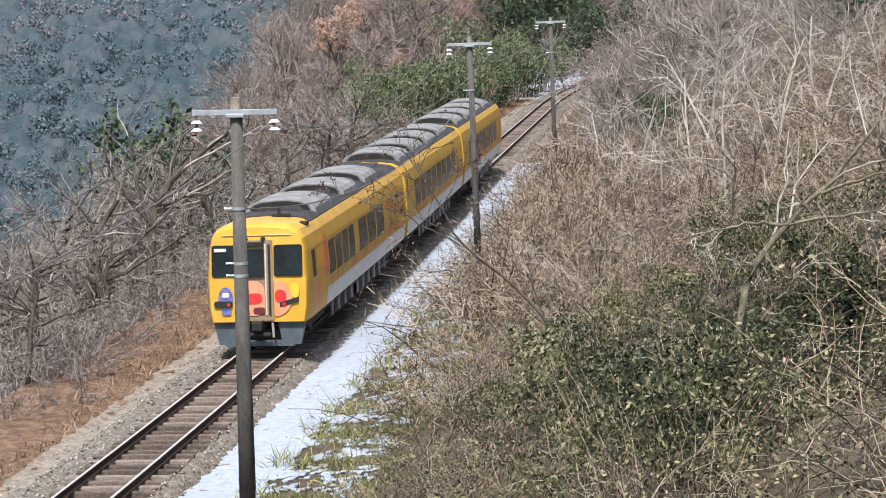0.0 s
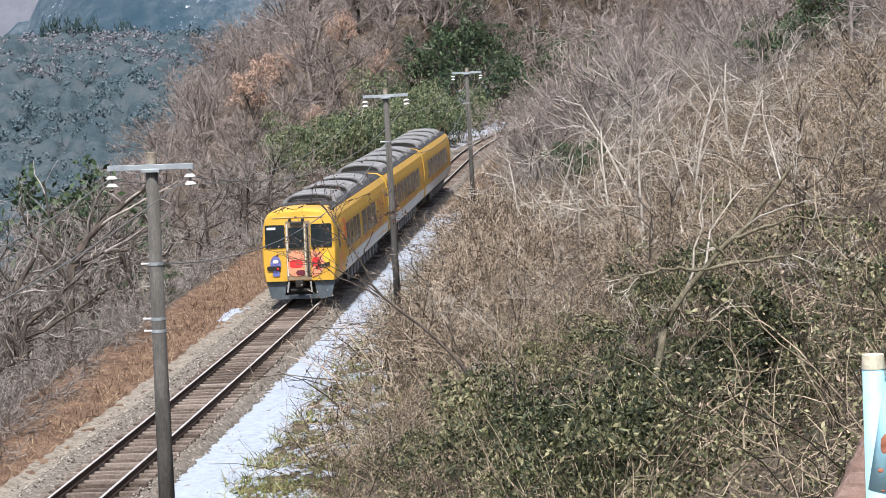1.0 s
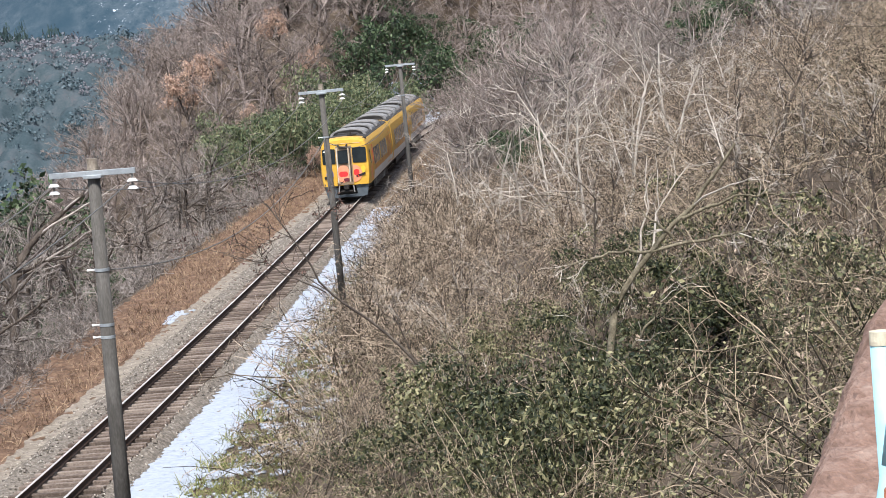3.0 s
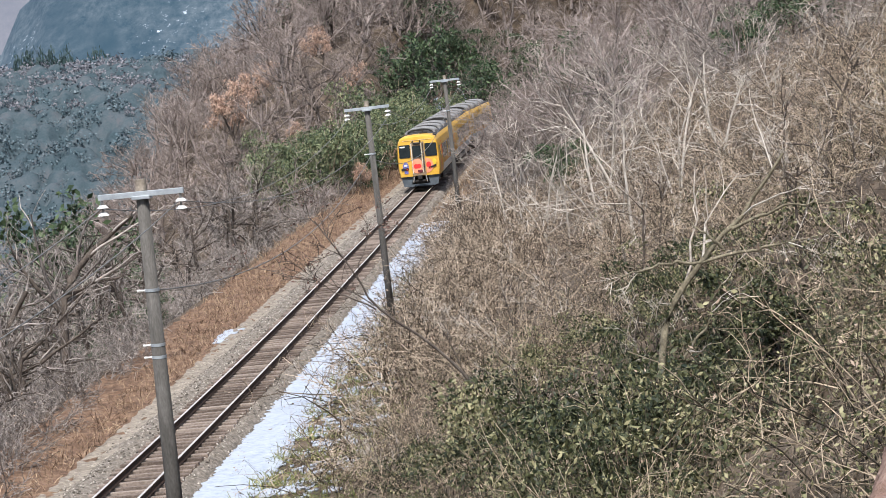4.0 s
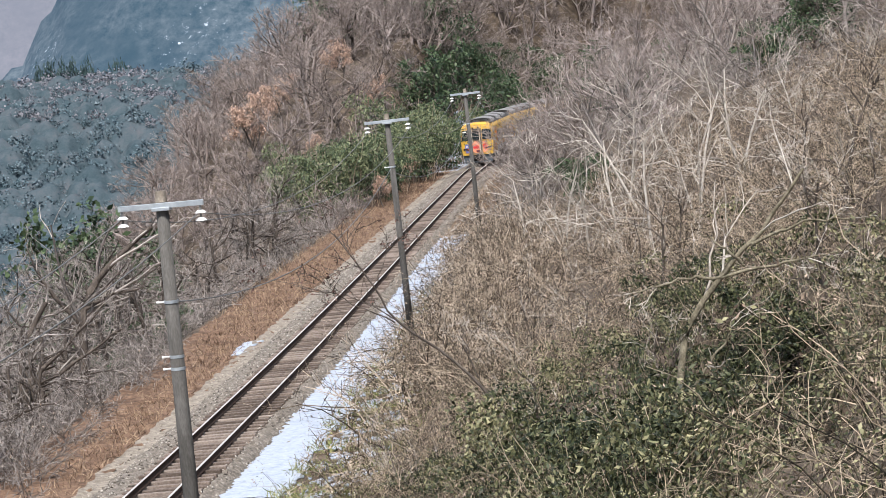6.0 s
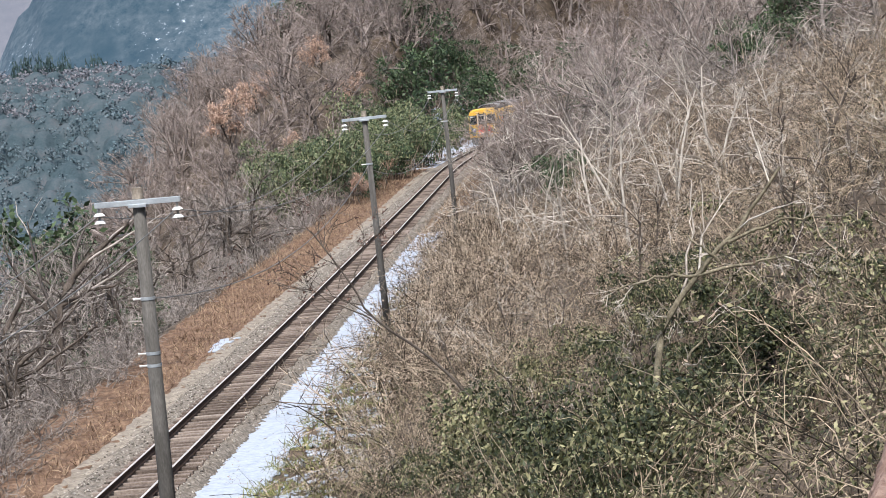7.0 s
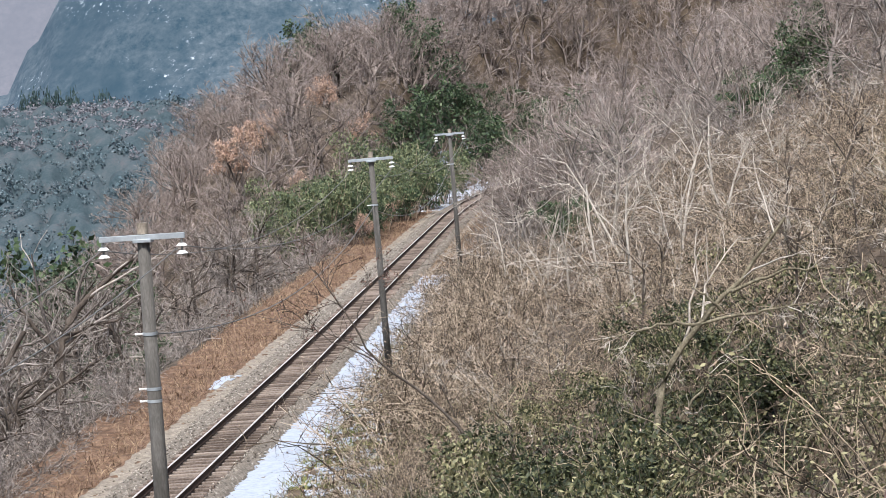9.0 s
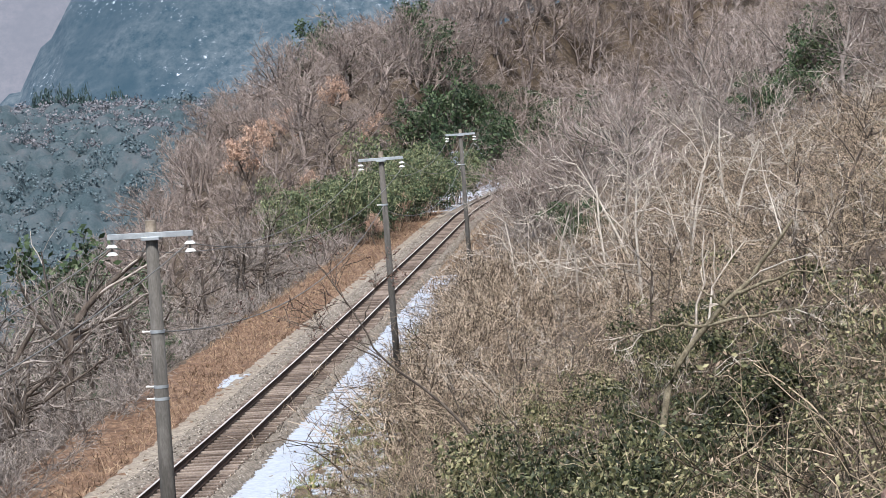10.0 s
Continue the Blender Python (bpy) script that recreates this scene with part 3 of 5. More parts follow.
def body_shell(y0, y1, cab):
    """Car shell from y0 (end towards the camera) to y1; a cab end is rounded in plan."""
    zs = [0.82, 0.9, 1.2, 1.6, 1.9, 2.3, 2.6, 2.85, 2.95, 3.05, 3.15, 3.22, 3.27]
    outline = [(section(z), z) for z in zs]
    ring = outline + [(0.45, 3.31), (0, 3.33), (-0.45, 3.31)] + [(-a, z) for a, z in reversed(outline)]
    if cab:
        st = [(0.0, 0.93, 0.10), (0.04, 0.95, 0.06), (0.12, 0.967, 0.03), (0.35, 0.985, 0.0), (0.8, 1, 0), (1.4, 1, 0)]
    else:
        st = [(0, 0.985, 0.02), (0.05, 1, 0)]
    st += [(y1 - y0 - 0.05, 1, 0), (y1 - y0, 0.985, 0.02)]
    bm = bmesh.new()
    rings = []
    for d, k, drop in st:
        rings.append([bm.verts.new((a * k, y0 + d + (max(0, z - 2.1) * 0.12 if cab and d < 0.3 else 0), z - drop * smooth(2.7, 3.3, z))) for a, z in ring])
    n = len(ring)
    for a, b in zip(rings[:-1], rings[1:]):
        for i in range(n):
            bm.faces.new((a[i], a[(i + 1) % n], b[(i + 1) % n], b[i]))
    bm.faces.new(list(reversed(rings[0])))
    bm.faces.new(rings[-1])
    bmesh.ops.recalc_face_normals(bm, faces=bm.faces)
    return bm


def prism(pts, y0, y1):
    """A flat plate with an outline in x and z, from y0 to y1."""
    bm = bmesh.new()
    a = [bm.verts.new((x, y0, z)) for x, z in pts]
    b = [bm.verts.new((x, y1, z)) for x, z in pts]
    bm.faces.new(a)
    bm.faces.new(list(reversed(b)))
    for i in range(len(pts)):
        j = (i + 1) % len(pts)
        bm.faces.new((a[j], a[i], b[i], b[j]))
    bmesh.ops.recalc_face_normals(bm, faces=bm.faces)
    return bm


def rounded(x0, x1, z0, z1, r, n=4):
    out = []
    for cx, cz, a0 in ((x1 - r, z1 - r, 0), (x0 + r, z1 - r, 90), (x0 + r, z0 + r, 180), (x1 - r, z0 + r, 270)):
        for i in range(n + 1):
            a = radians(a0 + 90 * i / n)
            out.append((cx + r * math.cos(a), cz + r * math.sin(a)))
    return out


def disc(cx, cz, rx, rz, n=24):
    return [(cx + rx * math.cos(2 * math.pi * i / n), cz + rz * math.sin(2 * math.pi * i / n)) for i in range(n)]


def side_plate(name, y0, y1, z0, z1, mat, car, out=0.006, sides=(-1, 1), label=""):
    """A plate that follows the body side between two heights."""
    for sd_ in sides:
        zs = np.linspace(z0, z1, 6)
        bm = bmesh.new()
        rows = []
        for y in (y0, y1):
            rows.append([[bm.verts.new((sd_ * (section(z) + o), y, z)) for z in zs] for o in (out, -0.03)])
        for k in range(5):
            bm.faces.new((rows[0][0][k], rows[1][0][k], rows[1][0][k + 1], rows[0][0][k + 1]))
        for (pa, pb) in ((rows[0][0], rows[0][1]), (rows[1][0], rows[1][1])):
            for k in range(5):
                bm.faces.new((pa[k], pb[k], pb[k + 1], pa[k + 1]))
        bm.faces.new((rows[0][0][5], rows[1][0][5], rows[1][1][5], rows[0][1][5]))
        bm.faces.new((rows[0][0][0], rows[0][1][0], rows[1][1][0], rows[1][0][0]))
        bmesh.ops.recalc_face_normals(bm, faces=bm.faces)
        part(name, bm, mat, car, label)


def railcar(cab):
    car = new("railcar")
    y0, y1 = -CARLEN / 2, CARLEN / 2
    part("body", body_shell(y0, y1, cab), YELLOW, car, "yellow painted car body", False)
    # dark roof skin
    ys = (y0 + (2.1 if cab else 0.25), y1 - 0.25)
    xs = [-1.14, -0.95, -0.6, -0.2, 0.2, 0.6, 0.95, 1.14]
    zr = [3.185, 3.285, 3.33, 3.35, 3.35, 3.33, 3.285, 3.185]
    bm = bmesh.new()
    A, B = [[bm.verts.new((x, y, z)) for x, z in zip(xs, zr)] for y in ys]
    lo = [[bm.verts.new((x, y, z - 0.06)) for x, z in zip(xs, zr)] for y in ys]
    for i in range(7):
        bm.faces.new((A[i], A[i + 1], B[i + 1], B[i]))
        bm.faces.new((A[i], lo[0][i], lo[0][i + 1], A[i + 1]))
        bm.faces.new((B[i], B[i + 1], lo[1][i + 1], lo[1][i]))
    for k in (0, 7):
        bm.faces.new((A[k], B[k], lo[1][k], lo[0][k]))
    bmesh.ops.recalc_face_normals(bm, faces=bm.faces)
    roof = part("roof", bm, ROOFMAT, car, "sooty dark grey roof")
    # long low fairing and rounded equipment housings
    part("fairing", prism([(-0.7, 3.3), (-0.55, 3.42), (0.55, 3.42), (0.7, 3.3)], ys[0] + 1.2, ys[1] - 0.5), ROOFMAT, roof)
    for yc, ln in ((y0 + 5.4, 3.0), (y0 + 10.6, 2.8), (y0 + 15.2, 2.8)) if cab else tuple((y0 + 2.8 + 4.6 * k, 3.1) for k in range(4)):
        arc = [(-1.02, 3.2), (-0.99, 3.36), (-0.88, 3.47), (-0.6, 3.55), (-0.2, 3.59), (0.2, 3.59), (0.6, 3.55), (0.88, 3.47), (0.99, 3.36), (1.02, 3.2)]
        hs = part("roof_housing", prism(arc, yc - ln / 2, yc + ln / 2), DOMEMAT, roof, "rounded pale grey air-conditioning housing")
        part("vent", prism([(x * 0.86, 3.2 + (z - 3.2) * 0.86) for x, z in arc], yc - ln / 2 - 0.012, yc - ln / 2 + 0.1), UNDER, hs)
        part("trim", prism([(x * 1.02, 3.2 + (z - 3.2) * 1.02) for x, z in arc] + [(x * 0.9, 3.2 + (z - 3.2) * 0.93) for x, z in reversed(arc)], yc - ln / 2 - 0.03, yc - ln / 2 + 0.05), DOMEMAT, hs)
    # side windows, doors, white lower band, coloured panels
    win = [(y0 + 3.6 + i * 1.28, 1.08) for i in range(4)] + [(y0 + 9.5 + i * 1.95, 1.7) for i in range(3)] if cab else [(y0 + 2.6 + i * 1.9, 1.6) for i in range(8)]
    if cab:
        side_plate("side_window", y0 + 0.75, y0 + 1.25, 1.85, 2.55, DARKGLASS, car)
        side_plate("door", y0 + 1.75, y0 + 2.75, 0.95, 2.75, ORANGEP, car, label="orange folding door")
        side_plate("stripe", y0 + 2.95, y0 + 3.1, 1.7, 2.75, REDP, car)
        side_plate("stripe", y0 + 3.25, y0 + 3.36, 1.7, 2.75, REDP, car)
        side_plate("colour_panel", y0 + 15.6, y0 + 18.6, 1.0, 2.72, ARTWORK, car, 0.007, label="orange and red mottled livery panel")
        side_plate("decal", y0 + 0.9, y0 + 1.6, 1.0, 1.7, SALMON, car)
    for y, w in win:
        side_plate("side_window", y, y + w, 1.6, 2.5, DARKGLASS, car, label="dark tinted window")
    side_plate("door", y1 - 1.9, y1 - 0.95, 0.95, 2.75, ORANGEP, car, label="orange folding door")
    side_plate("lower_band", y0 + (3.3 if cab else 0.3), y1 - 0.2, 0.83, 1.32, WHITEP, car, 0.004, label="off-white lower band")
    side_plate("colour_panel", y0 + 3.5, y0 + 15.4, 1.3, 1.58, ARTWORK, car, 0.005, label="mottled orange livery band")
    # underframe boxes
    for yy, ln in ((y0 + 5.6, 2.0), (y0 + 8.0, 1.4), (y0 + 10.0, 2.6), (y0 + 13.2, 1.6)):
        part("equipment_box", box(bmesh.new(), -1.2, 1.2, yy, yy + ln, 0.3, 0.82, 0.03), UNDER, car)
    for yy in np.arange(y0 + 4.8, y1 - 4.5, 1.25):
        part("hanger", box(bmesh.new(), 1.2, 1.26, yy, yy + 0.22, 0.35, 0.8, 0.01), DOMEMAT, car)
    part("underframe", box(bmesh.new(), -1.25, 1.25, y0 + 0.4, y1 - 0.3, 0.68, 0.84), UNDER, car)
    for yc in (y0 + 3.2, y1 - 3.2):
        bm = box(bmesh.new(), 0.85, 1.05, yc - 1.5, yc + 1.5, 0.42, 0.68, 0.04)
        box(bm, -1.05, -0.85, yc - 1.5, yc + 1.5, 0.42, 0.68, 0.04)
        box(bm, -0.9, 0.9, yc - 0.2, yc + 0.2, 0.4, 0.72, 0.04)
        bogie = part("bogie", bm, UNDER, car, "black steel bogie frame")
        for ya in (yc - 1.05, yc + 1.05):
            bm = rod(rod(rod(bmesh.new(), (-.6, ya, .41), (.6, ya, .41), .08, .08, 10), (.53, ya, .41), (.64, ya, .41), .41, .41, 24), (-.64, ya, .41), (-.53, ya, .41), .41, .41, 24)
            part("wheelset", bm, RAILSIDE, bogie, "steel wheels on an axle")
    if cab:
        f = y0 - 0.012
        # leaning windscreens in dark frames
        for x0, x1, nm in ((-1.24, -0.5, "windscreen"), (0.46, 1.24, "windscreen")):
            bm = prism(rounded(x0, x1, 1.98, 2.78, 0.07), f, f + 0.05)
            for v in bm.verts:
                v.co.y += max(0, v.co.z - 2.1) * 0.12
            part(nm, bm, DARKGLASS, car, "dark cab window")
        bm = prism([(-0.47, 0.86), (0.43, 0.86), (0.43, 2.9), (-0.47, 2.9)], f - 0.05, f + 0.12)
        for v in bm.verts:
            v.co.y += max(0, v.co.z - 2.1) * 0.12
        gate = part("gangway_door", bm, shade("brown_grey_door_frame", [(.2, .14, .09), (.3, .22, .13)], 4, .6, .1, 30), car, "brown-framed gangway end door")
        bm = prism(rounded(-0.36, 0.2, 1.98, 2.68, 0.04), f - 0.06, f)
        for v in bm.verts:
            v.co.y += max(0, v.co.z - 2.1) * 0.12
        part("window", bm, DARKGLASS, gate, "dark door window")
        for xx, w in ((-0.42, .03), (0.24, .02), (0.34, .03)):
            bm = box(bmesh.new(), xx - w, xx + w, f - 0.075, f - 0.04, 1.0, 2.8, 0.008)
            for v in bm.verts:
                v.co.y += max(0, v.co.z - 2.1) * 0.12
            part("gangway_rail", bm, UNDER if xx > 0.3 else shade("pale_frame", [(.5, .46, .38), (.6, .56, .48)], 4, .5, 0, 30), gate)
        # plain colour patches of the front livery
        part("decal", prism(rounded(-0.42, 0.2, 0.98, 1.88, 0.27), f - 0.064, f - 0.05), SALMON, gate, "salmon round colour patch")
        part("decal", prism([(0.46 + 0.48 * math.sin(radians(a)), 1.42 + 0.46 * math.cos(radians(a))) for a in range(0, 181, 12)], f - 0.02, f + 0.03), SALMON, car, "salmon round colour patch")
        part("decal", prism(rounded(-0.36, 0.14, 1.28, 1.56, 0.13), f - 0.07, f - 0.06), REDP, gate, "red colour patch")
        part("decal", prism(rounded(0.47, 0.78, 1.3, 1.64, 0.13), f - 0.026, f - 0.015), REDP, car, "red colour patch")
        part("decal", prism(rounded(-0.12, 0.2, 1.02, 1.2, 0.07), f - 0.07, f - 0.06), shade("maroon_decal", [(.1, .02, .03), (.16, .03, .04)], 3, .5, 0, 30), gate, "maroon colour patch")
        part("decal", prism(disc(1.02, 1.62, 0.13, 0.19), f - 0.02, f + 0.02), shade("lemon_decal", [(.64, .46, .04), (.7, .5, .06)], 3, .5, 0, 30), car, "lemon round patch")
        part("decal", prism(disc(-0.88, 1.42, 0.2, 0.3), f - 0.02, f + 0.02), BLUEP, car, "violet and blue colour patch")
        part("decal", prism(rounded(-1.0, -0.74, 1.0, 1.16, .06), f - 0.02, f + 0.02), BLUEP, car, "violet and blue colour patch")
        part("decal", prism(rounded(-0.98, -0.78, 1.46, 1.58, 0.05), f - 0.028, f), WHITEP, car, "white colour patch")
        for xx in (0.9, -0.95):
            lp = part("lamp_bezel", prism([(xx - .3, 1.2), (xx + .22, 1.33), (xx + .22, 1.45), (xx - .3, 1.32)] if xx > 0 else rounded(xx - .25, xx + .25, 1.2, 1.36, .05), f - 0.035, f + 0.03), UNDER, car, "black lamp housing")
            part("lamp", prism(disc(xx - .18 if xx > 0 else xx + .15, 1.27, .045, .045, 14), f - 0.05, f), TAILLAMP, lp, "red tail lamp")
        part("number_sign", box(bmesh.new(), -1.16, -0.84, f + 0.03, f + 0.06, 2.62, 2.7), SIGN, car, "pale number sign")
        # roof-end lamps and horn
        for xx in (-0.3, 0.18):
            part("roof_lamp", rod(bmesh.new(), (xx, f + 0.02, 2.93), (xx, f + 0.2, 2.93), 0.06, 0.06, 12), UNDER, car)
        part("destination_sign", box(bmesh.new(), -0.28, 0.2, f - 0.02, f + 0.05, 2.76, 2.86, .01), UNDER, gate, "dark end sign box")
        part("window_gasket", prism([(-0.95, 3.02), (0.95, 3.02), (0.95, 3.035), (-0.95, 3.035)], f + 0.1, f + 0.13), shade("cream_roof_edge", [(.55, .46, .3), (.66, .58, .42)], 3, .6, .1, 30), car, "cream rain strip above the cab")
        part("horn", rod(box(bmesh.new(), 0.1, 0.62, y0 + 1.9, y0 + 2.05, 3.32, 3.4, .02), (0.3, y0 + 1.95, 3.38), (0.3, y0 + 1.95, 3.58), .05, .04, 10), UNDER, car, "black horn and aerial")
        part("roof_hatch", box(bmesh.new(), 0.95, 1.2, y0 + 1.2, y0 + 1.6, 3.14, 3.24, .03), UNDER, car)
        # skirts, coupler, snow plough
        for sgn in (-1, 1):
            part("skirt", prism([(sgn * 0.5, 0.84), (sgn * 1.27, 0.84), (sgn * 1.12, 0.22), (sgn * 0.62, 0.2)], y0 + 0.12, y0 + 0.3), SKIRT, car, "blue-grey steel skirt")
        part("snow_plough", prism([(-0.95, 0.18), (0.95, 0.18), (0.8, 0.32), (-0.8, 0.32)], y0 + 0.1, y0 + 0.28), SKIRT, car, "blue-grey plough plate under the coupler")
        cp = part("coupler", rod(box(bmesh.new(), -0.14, 0.14, y0 - 0.35, y0 + 0.4, 0.62, 0.86, .04), (-.35, y0 - .1, .5), (.35, y0 - .1, .5), .06, .06, 10), UNDER, car, "black automatic coupler")
        for xx in (-.4, .4):
            part("hose", rod(bmesh.new(), (xx, y0 - .1, .8), (xx * 1.12, y0 - .25, .45), .035, .035, 8), DOMEMAT, cp)
        part("guard_plate", box(bmesh.new(), -0.6, 0.6, y0 + 0.35, y0 + 0.45, 0.15, 0.6, .02), UNDER, car)
    else:
        for xx in (-0.42, 0.42):
            part("gangway_bellows", box(bmesh.new(), xx - 0.05, xx + 0.05, y0 - 0.4, y0 + 0.02, 1.0, 2.9, .03), UNDER, car)
    slim = Matrix.Diagonal((0.94, 1, 1, 1))
    for o in car.children_recursive:
        if not o.name.startswith("wheelset"):
            o.data.transform(slim)
    return car


car_end = tagged(railcar(True), "yellow diesel railcar with a dark-windowed cab end and colourful livery", "railcar", "train cars")
car_mid = tagged(railcar(False), "yellow diesel railcar with grey roof housings in mid-train", "railcar", "train cars")
car_last = copy_thing(car_mid, Matrix())
TRAIN = [(0.0, 66.4), (1.0, 90.7), (2.5, 127.0), (4.5, 172.0), (5.5, 192.5), (6.8, 225.5), (7.0, 230.5), (10.0, 300.0)]

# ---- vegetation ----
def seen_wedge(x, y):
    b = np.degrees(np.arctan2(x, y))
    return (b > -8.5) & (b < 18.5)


def bush_template(seed, stems, h, r, k1, k2, spread, fine):
    """A thicket bush: arching stems, crooked side shoots and fine twigs; also the places of its shoot tips."""
    g = np.random.RandomState(seed)
    a = g.uniform(0, 6.28, stems)
    tilt = g.uniform(0.15, spread, stems)
    d = np.stack([np.cos(a) * np.sin(tilt), np.sin(a) * np.sin(tilt), np.cos(tilt)], 1)
    b = np.stack([np.cos(a), np.sin(a), 0 * a], 1) * g.uniform(0, 0.6, (stems, 1)) * h * 0.4
    P, R = grow(g, b, d, h * g.uniform(0.6, 1.15, stems), r * g.uniform(0.7, 1.3, stems), 5 if fine else 4, 0.24, -0.06, 0.4)
    P1, R1 = sprout(g, P, R, k1, 0.2, 1.0, 0.95, 0.45, 0.75, 3 if fine else 2, 0.38, -0.03, 0.5)
    P2, R2 = sprout(g, P1, R1, k2, 0.15, 1.0, 0.95, 0.55, 0.85, 2 if fine else 1, 0.4, -0.02, 0.6)
    items = [tubes(P, R), ribbons(g, P1, R1), ribbons(g, P2, R2)]
    pts = np.concatenate([P1[:, 1:].reshape(-1, 3), P2[:, 1:].reshape(-1, 3)])
    return merged(items), pts


def rows_on(x, y, g, s0, s1, dz=-0.1):
    return np.stack([x, y, height(x, y) + dz, g.uniform(0, 6.28, len(x)), g.uniform(s0, s1, len(x))], 1)


def in_hollow(x, y):
    return (np.abs(x - HOLLOW[0] * y / HOLLOW[1]) < np.where(y < 33, 0.9, 0.5)) & (y > 20) & (y < 37.5)


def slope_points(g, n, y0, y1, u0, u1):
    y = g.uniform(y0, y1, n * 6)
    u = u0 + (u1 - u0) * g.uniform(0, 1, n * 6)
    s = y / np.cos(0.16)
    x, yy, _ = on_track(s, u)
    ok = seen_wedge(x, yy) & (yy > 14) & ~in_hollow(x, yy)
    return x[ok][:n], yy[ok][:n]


def verge_edge(s):
    """How far from the line the grass verge reaches before the brush begins."""
    return np.interp(s, [50, 60, 70, 92, 117], [2.8, 3.1, 3.6, 4.6, 5.8])


def placed(P, row):
    """Places of a bush's own points, once it stands."""
    c, sn = math.cos(row[3]), math.sin(row[3])
    return np.stack([(P[:, 0] * c - P[:, 1] * sn) * row[4] + row[0], (P[:, 0] * sn + P[:, 1] * c) * row[4] + row[1], P[:, 2] * row[4] + row[2]], 1)


def stuff(name, V, F, mat, label, category):
    return tagged(new(name, mesh_np(name, V, F, mat)), label, category, kind="stuff")


g = np.random.RandomState(77)
NEAR = [bush_template(s, 9, 2.0, 0.0085, 6, 6, 1.15, True) for s in (1, 2, 3)]
MID = [bush_template(s, 8, 2.0, 0.014, 6, 6, 1.2, False) for s in (4, 5, 6)]
FAR = [bush_template(s, 7, 2.4, 0.024, 6, 5, 1.1, False) for s in (7, 8)]
twig_sets, leaf_rows, tan_rows = [], [], []
for k, (t, pts) in enumerate(NEAR):
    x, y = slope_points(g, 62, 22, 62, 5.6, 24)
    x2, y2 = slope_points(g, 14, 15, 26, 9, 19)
    x, y = np.concatenate([x, x2]), np.concatenate([y, y2])
    M = rows_on(x, y, g, 0.55, 1.25)
    twig_sets.append(scattered(t, M))
    leaf_rows.append((pts, M))
stuff("thicket", *merged(twig_sets), TWIG_OLIVE, "dense tangle of tan leafless twigs on the cut slope", "thicket")
twig_sets = []
for t, pts in MID:
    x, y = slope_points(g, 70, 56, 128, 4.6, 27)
    xe, ye, _ = on_track(g.uniform(80, 138, 16), g.uniform(3.6, 5.0, 16))
    xt, yt, _ = on_track(g.uniform(72, 124, 20), g.uniform(5.0, 7.2, 20))
    M = np.concatenate([rows_on(x, y, g, 0.5, 1.25), rows_on(xe, ye, g, 0.6, 0.95), rows_on(xt, yt, g, 1.1, 1.7)] + ([rows_on(*np.array([(4.4, 64), (4.8, 69), (5.2, 73), (5.5, 77), (9.9, 100), (10.5, 106), (11.2, 112)]).T, g, 1.5, 1.75)] if t is MID[0][0] else []))
    twig_sets.append(scattered(t, M))
    tan_rows.append((pts, M))
stuff("thicket", *merged(twig_sets), TWIG_TAN, "tan leafless brush along the snowy slope", "thicket")
twig_sets = []
for t, pts in FAR:
    xe, ye, _ = on_track(g.uniform(100, 235, 30), g.uniform(3.6, 5.4, 30))
    twig_sets.append(scattered(t, rows_on(xe, ye, g, 0.5, 0.85)))
    xe, ye, _ = on_track(g.uniform(196, 250, 26), g.uniform(3.4, 9.0, 26))
    twig_sets.append(scattered(t, rows_on(xe, ye, g, 0.9, 1.5)))
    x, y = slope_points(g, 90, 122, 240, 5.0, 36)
    twig_sets.append(scattered(t, rows_on(x, y, g, 0.7, 1.2)))
stuff("thicket", *merged(twig_sets), TWIG_GREY, "grey leafless brush at the bend of the line", "thicket")
# brush on the valley side, edge of the verge
twig_sets = []
for t, pts in FAR:
    n = 62
    s, u = g.uniform(75, 235, n), -6.2 - np.abs(g.normal(0, 3.0, n))
    x, y, _ = on_track(s, u)
    s2 = g.uniform(54, 112, 26)
    x2, y2, _ = on_track(s2, -verge_edge(s2) - 0.5 - g.uniform(0, 2.2, 26))
    M = np.concatenate([rows_on(x, y, g, 0.5, 1.0), rows_on(x2, y2, g, 0.45, 0.8)])
    twig_sets.append(scattered(t, M))
    tan_rows.append((pts, M[::3]))
stuff("thicket", *merged(twig_sets), TWIG_GREY, "grey-brown brush on the valley side of the verge", "thicket")

# leaves in the near thicket: evergreen low down, withered above
L1, L2, L3 = [], [], []
for pts, M in leaf_rows:
    for row in M:
        s, u = track_coords(row[0:1], row[1:2])
        lush = float(0.85 * smooth(56, 30, row[1]) * smooth(9.5, 5.5, row[0]) + 0.15 + 0.45 * wave(row[0:1], row[1:2], 0.6, 51)[0])
        n = int(900 * row[4])
        P = pts[g.randint(0, len(pts), n)]
        Q = placed(P, row) + g.normal(0, 0.05, (n, 3))
        green = (g.uniform(0, 1, n) < np.clip(lush, 0.08, 0.8)) & (P[:, 2] < 0.6 + 1.0 * lush + g.normal(0, 0.3, n))
        L1.append(Q[green])
        dry = np.nonzero(~green)[0]
        L2.append(Q[dry[::2]])
for pts, M in tan_rows:
    for row in M:
        n = int(60 * row[4])
        P = pts[g.randint(0, len(pts), n)]
        L3.append(placed(P, row) + g.normal(0, 0.08, (n, 3)))
stuff("evergreen_leaves", *leaves(g, np.concatenate(L1), 0.05, 0.5), LEAF_GREEN, "small olive-green evergreen leaves in the thicket", "leaves")
stuff("withered_leaves", *leaves(g, np.concatenate(L2), 0.045, 0.4, 0.5), LEAF_TAN, "withered tan leaves clinging to the thicket", "leaves")
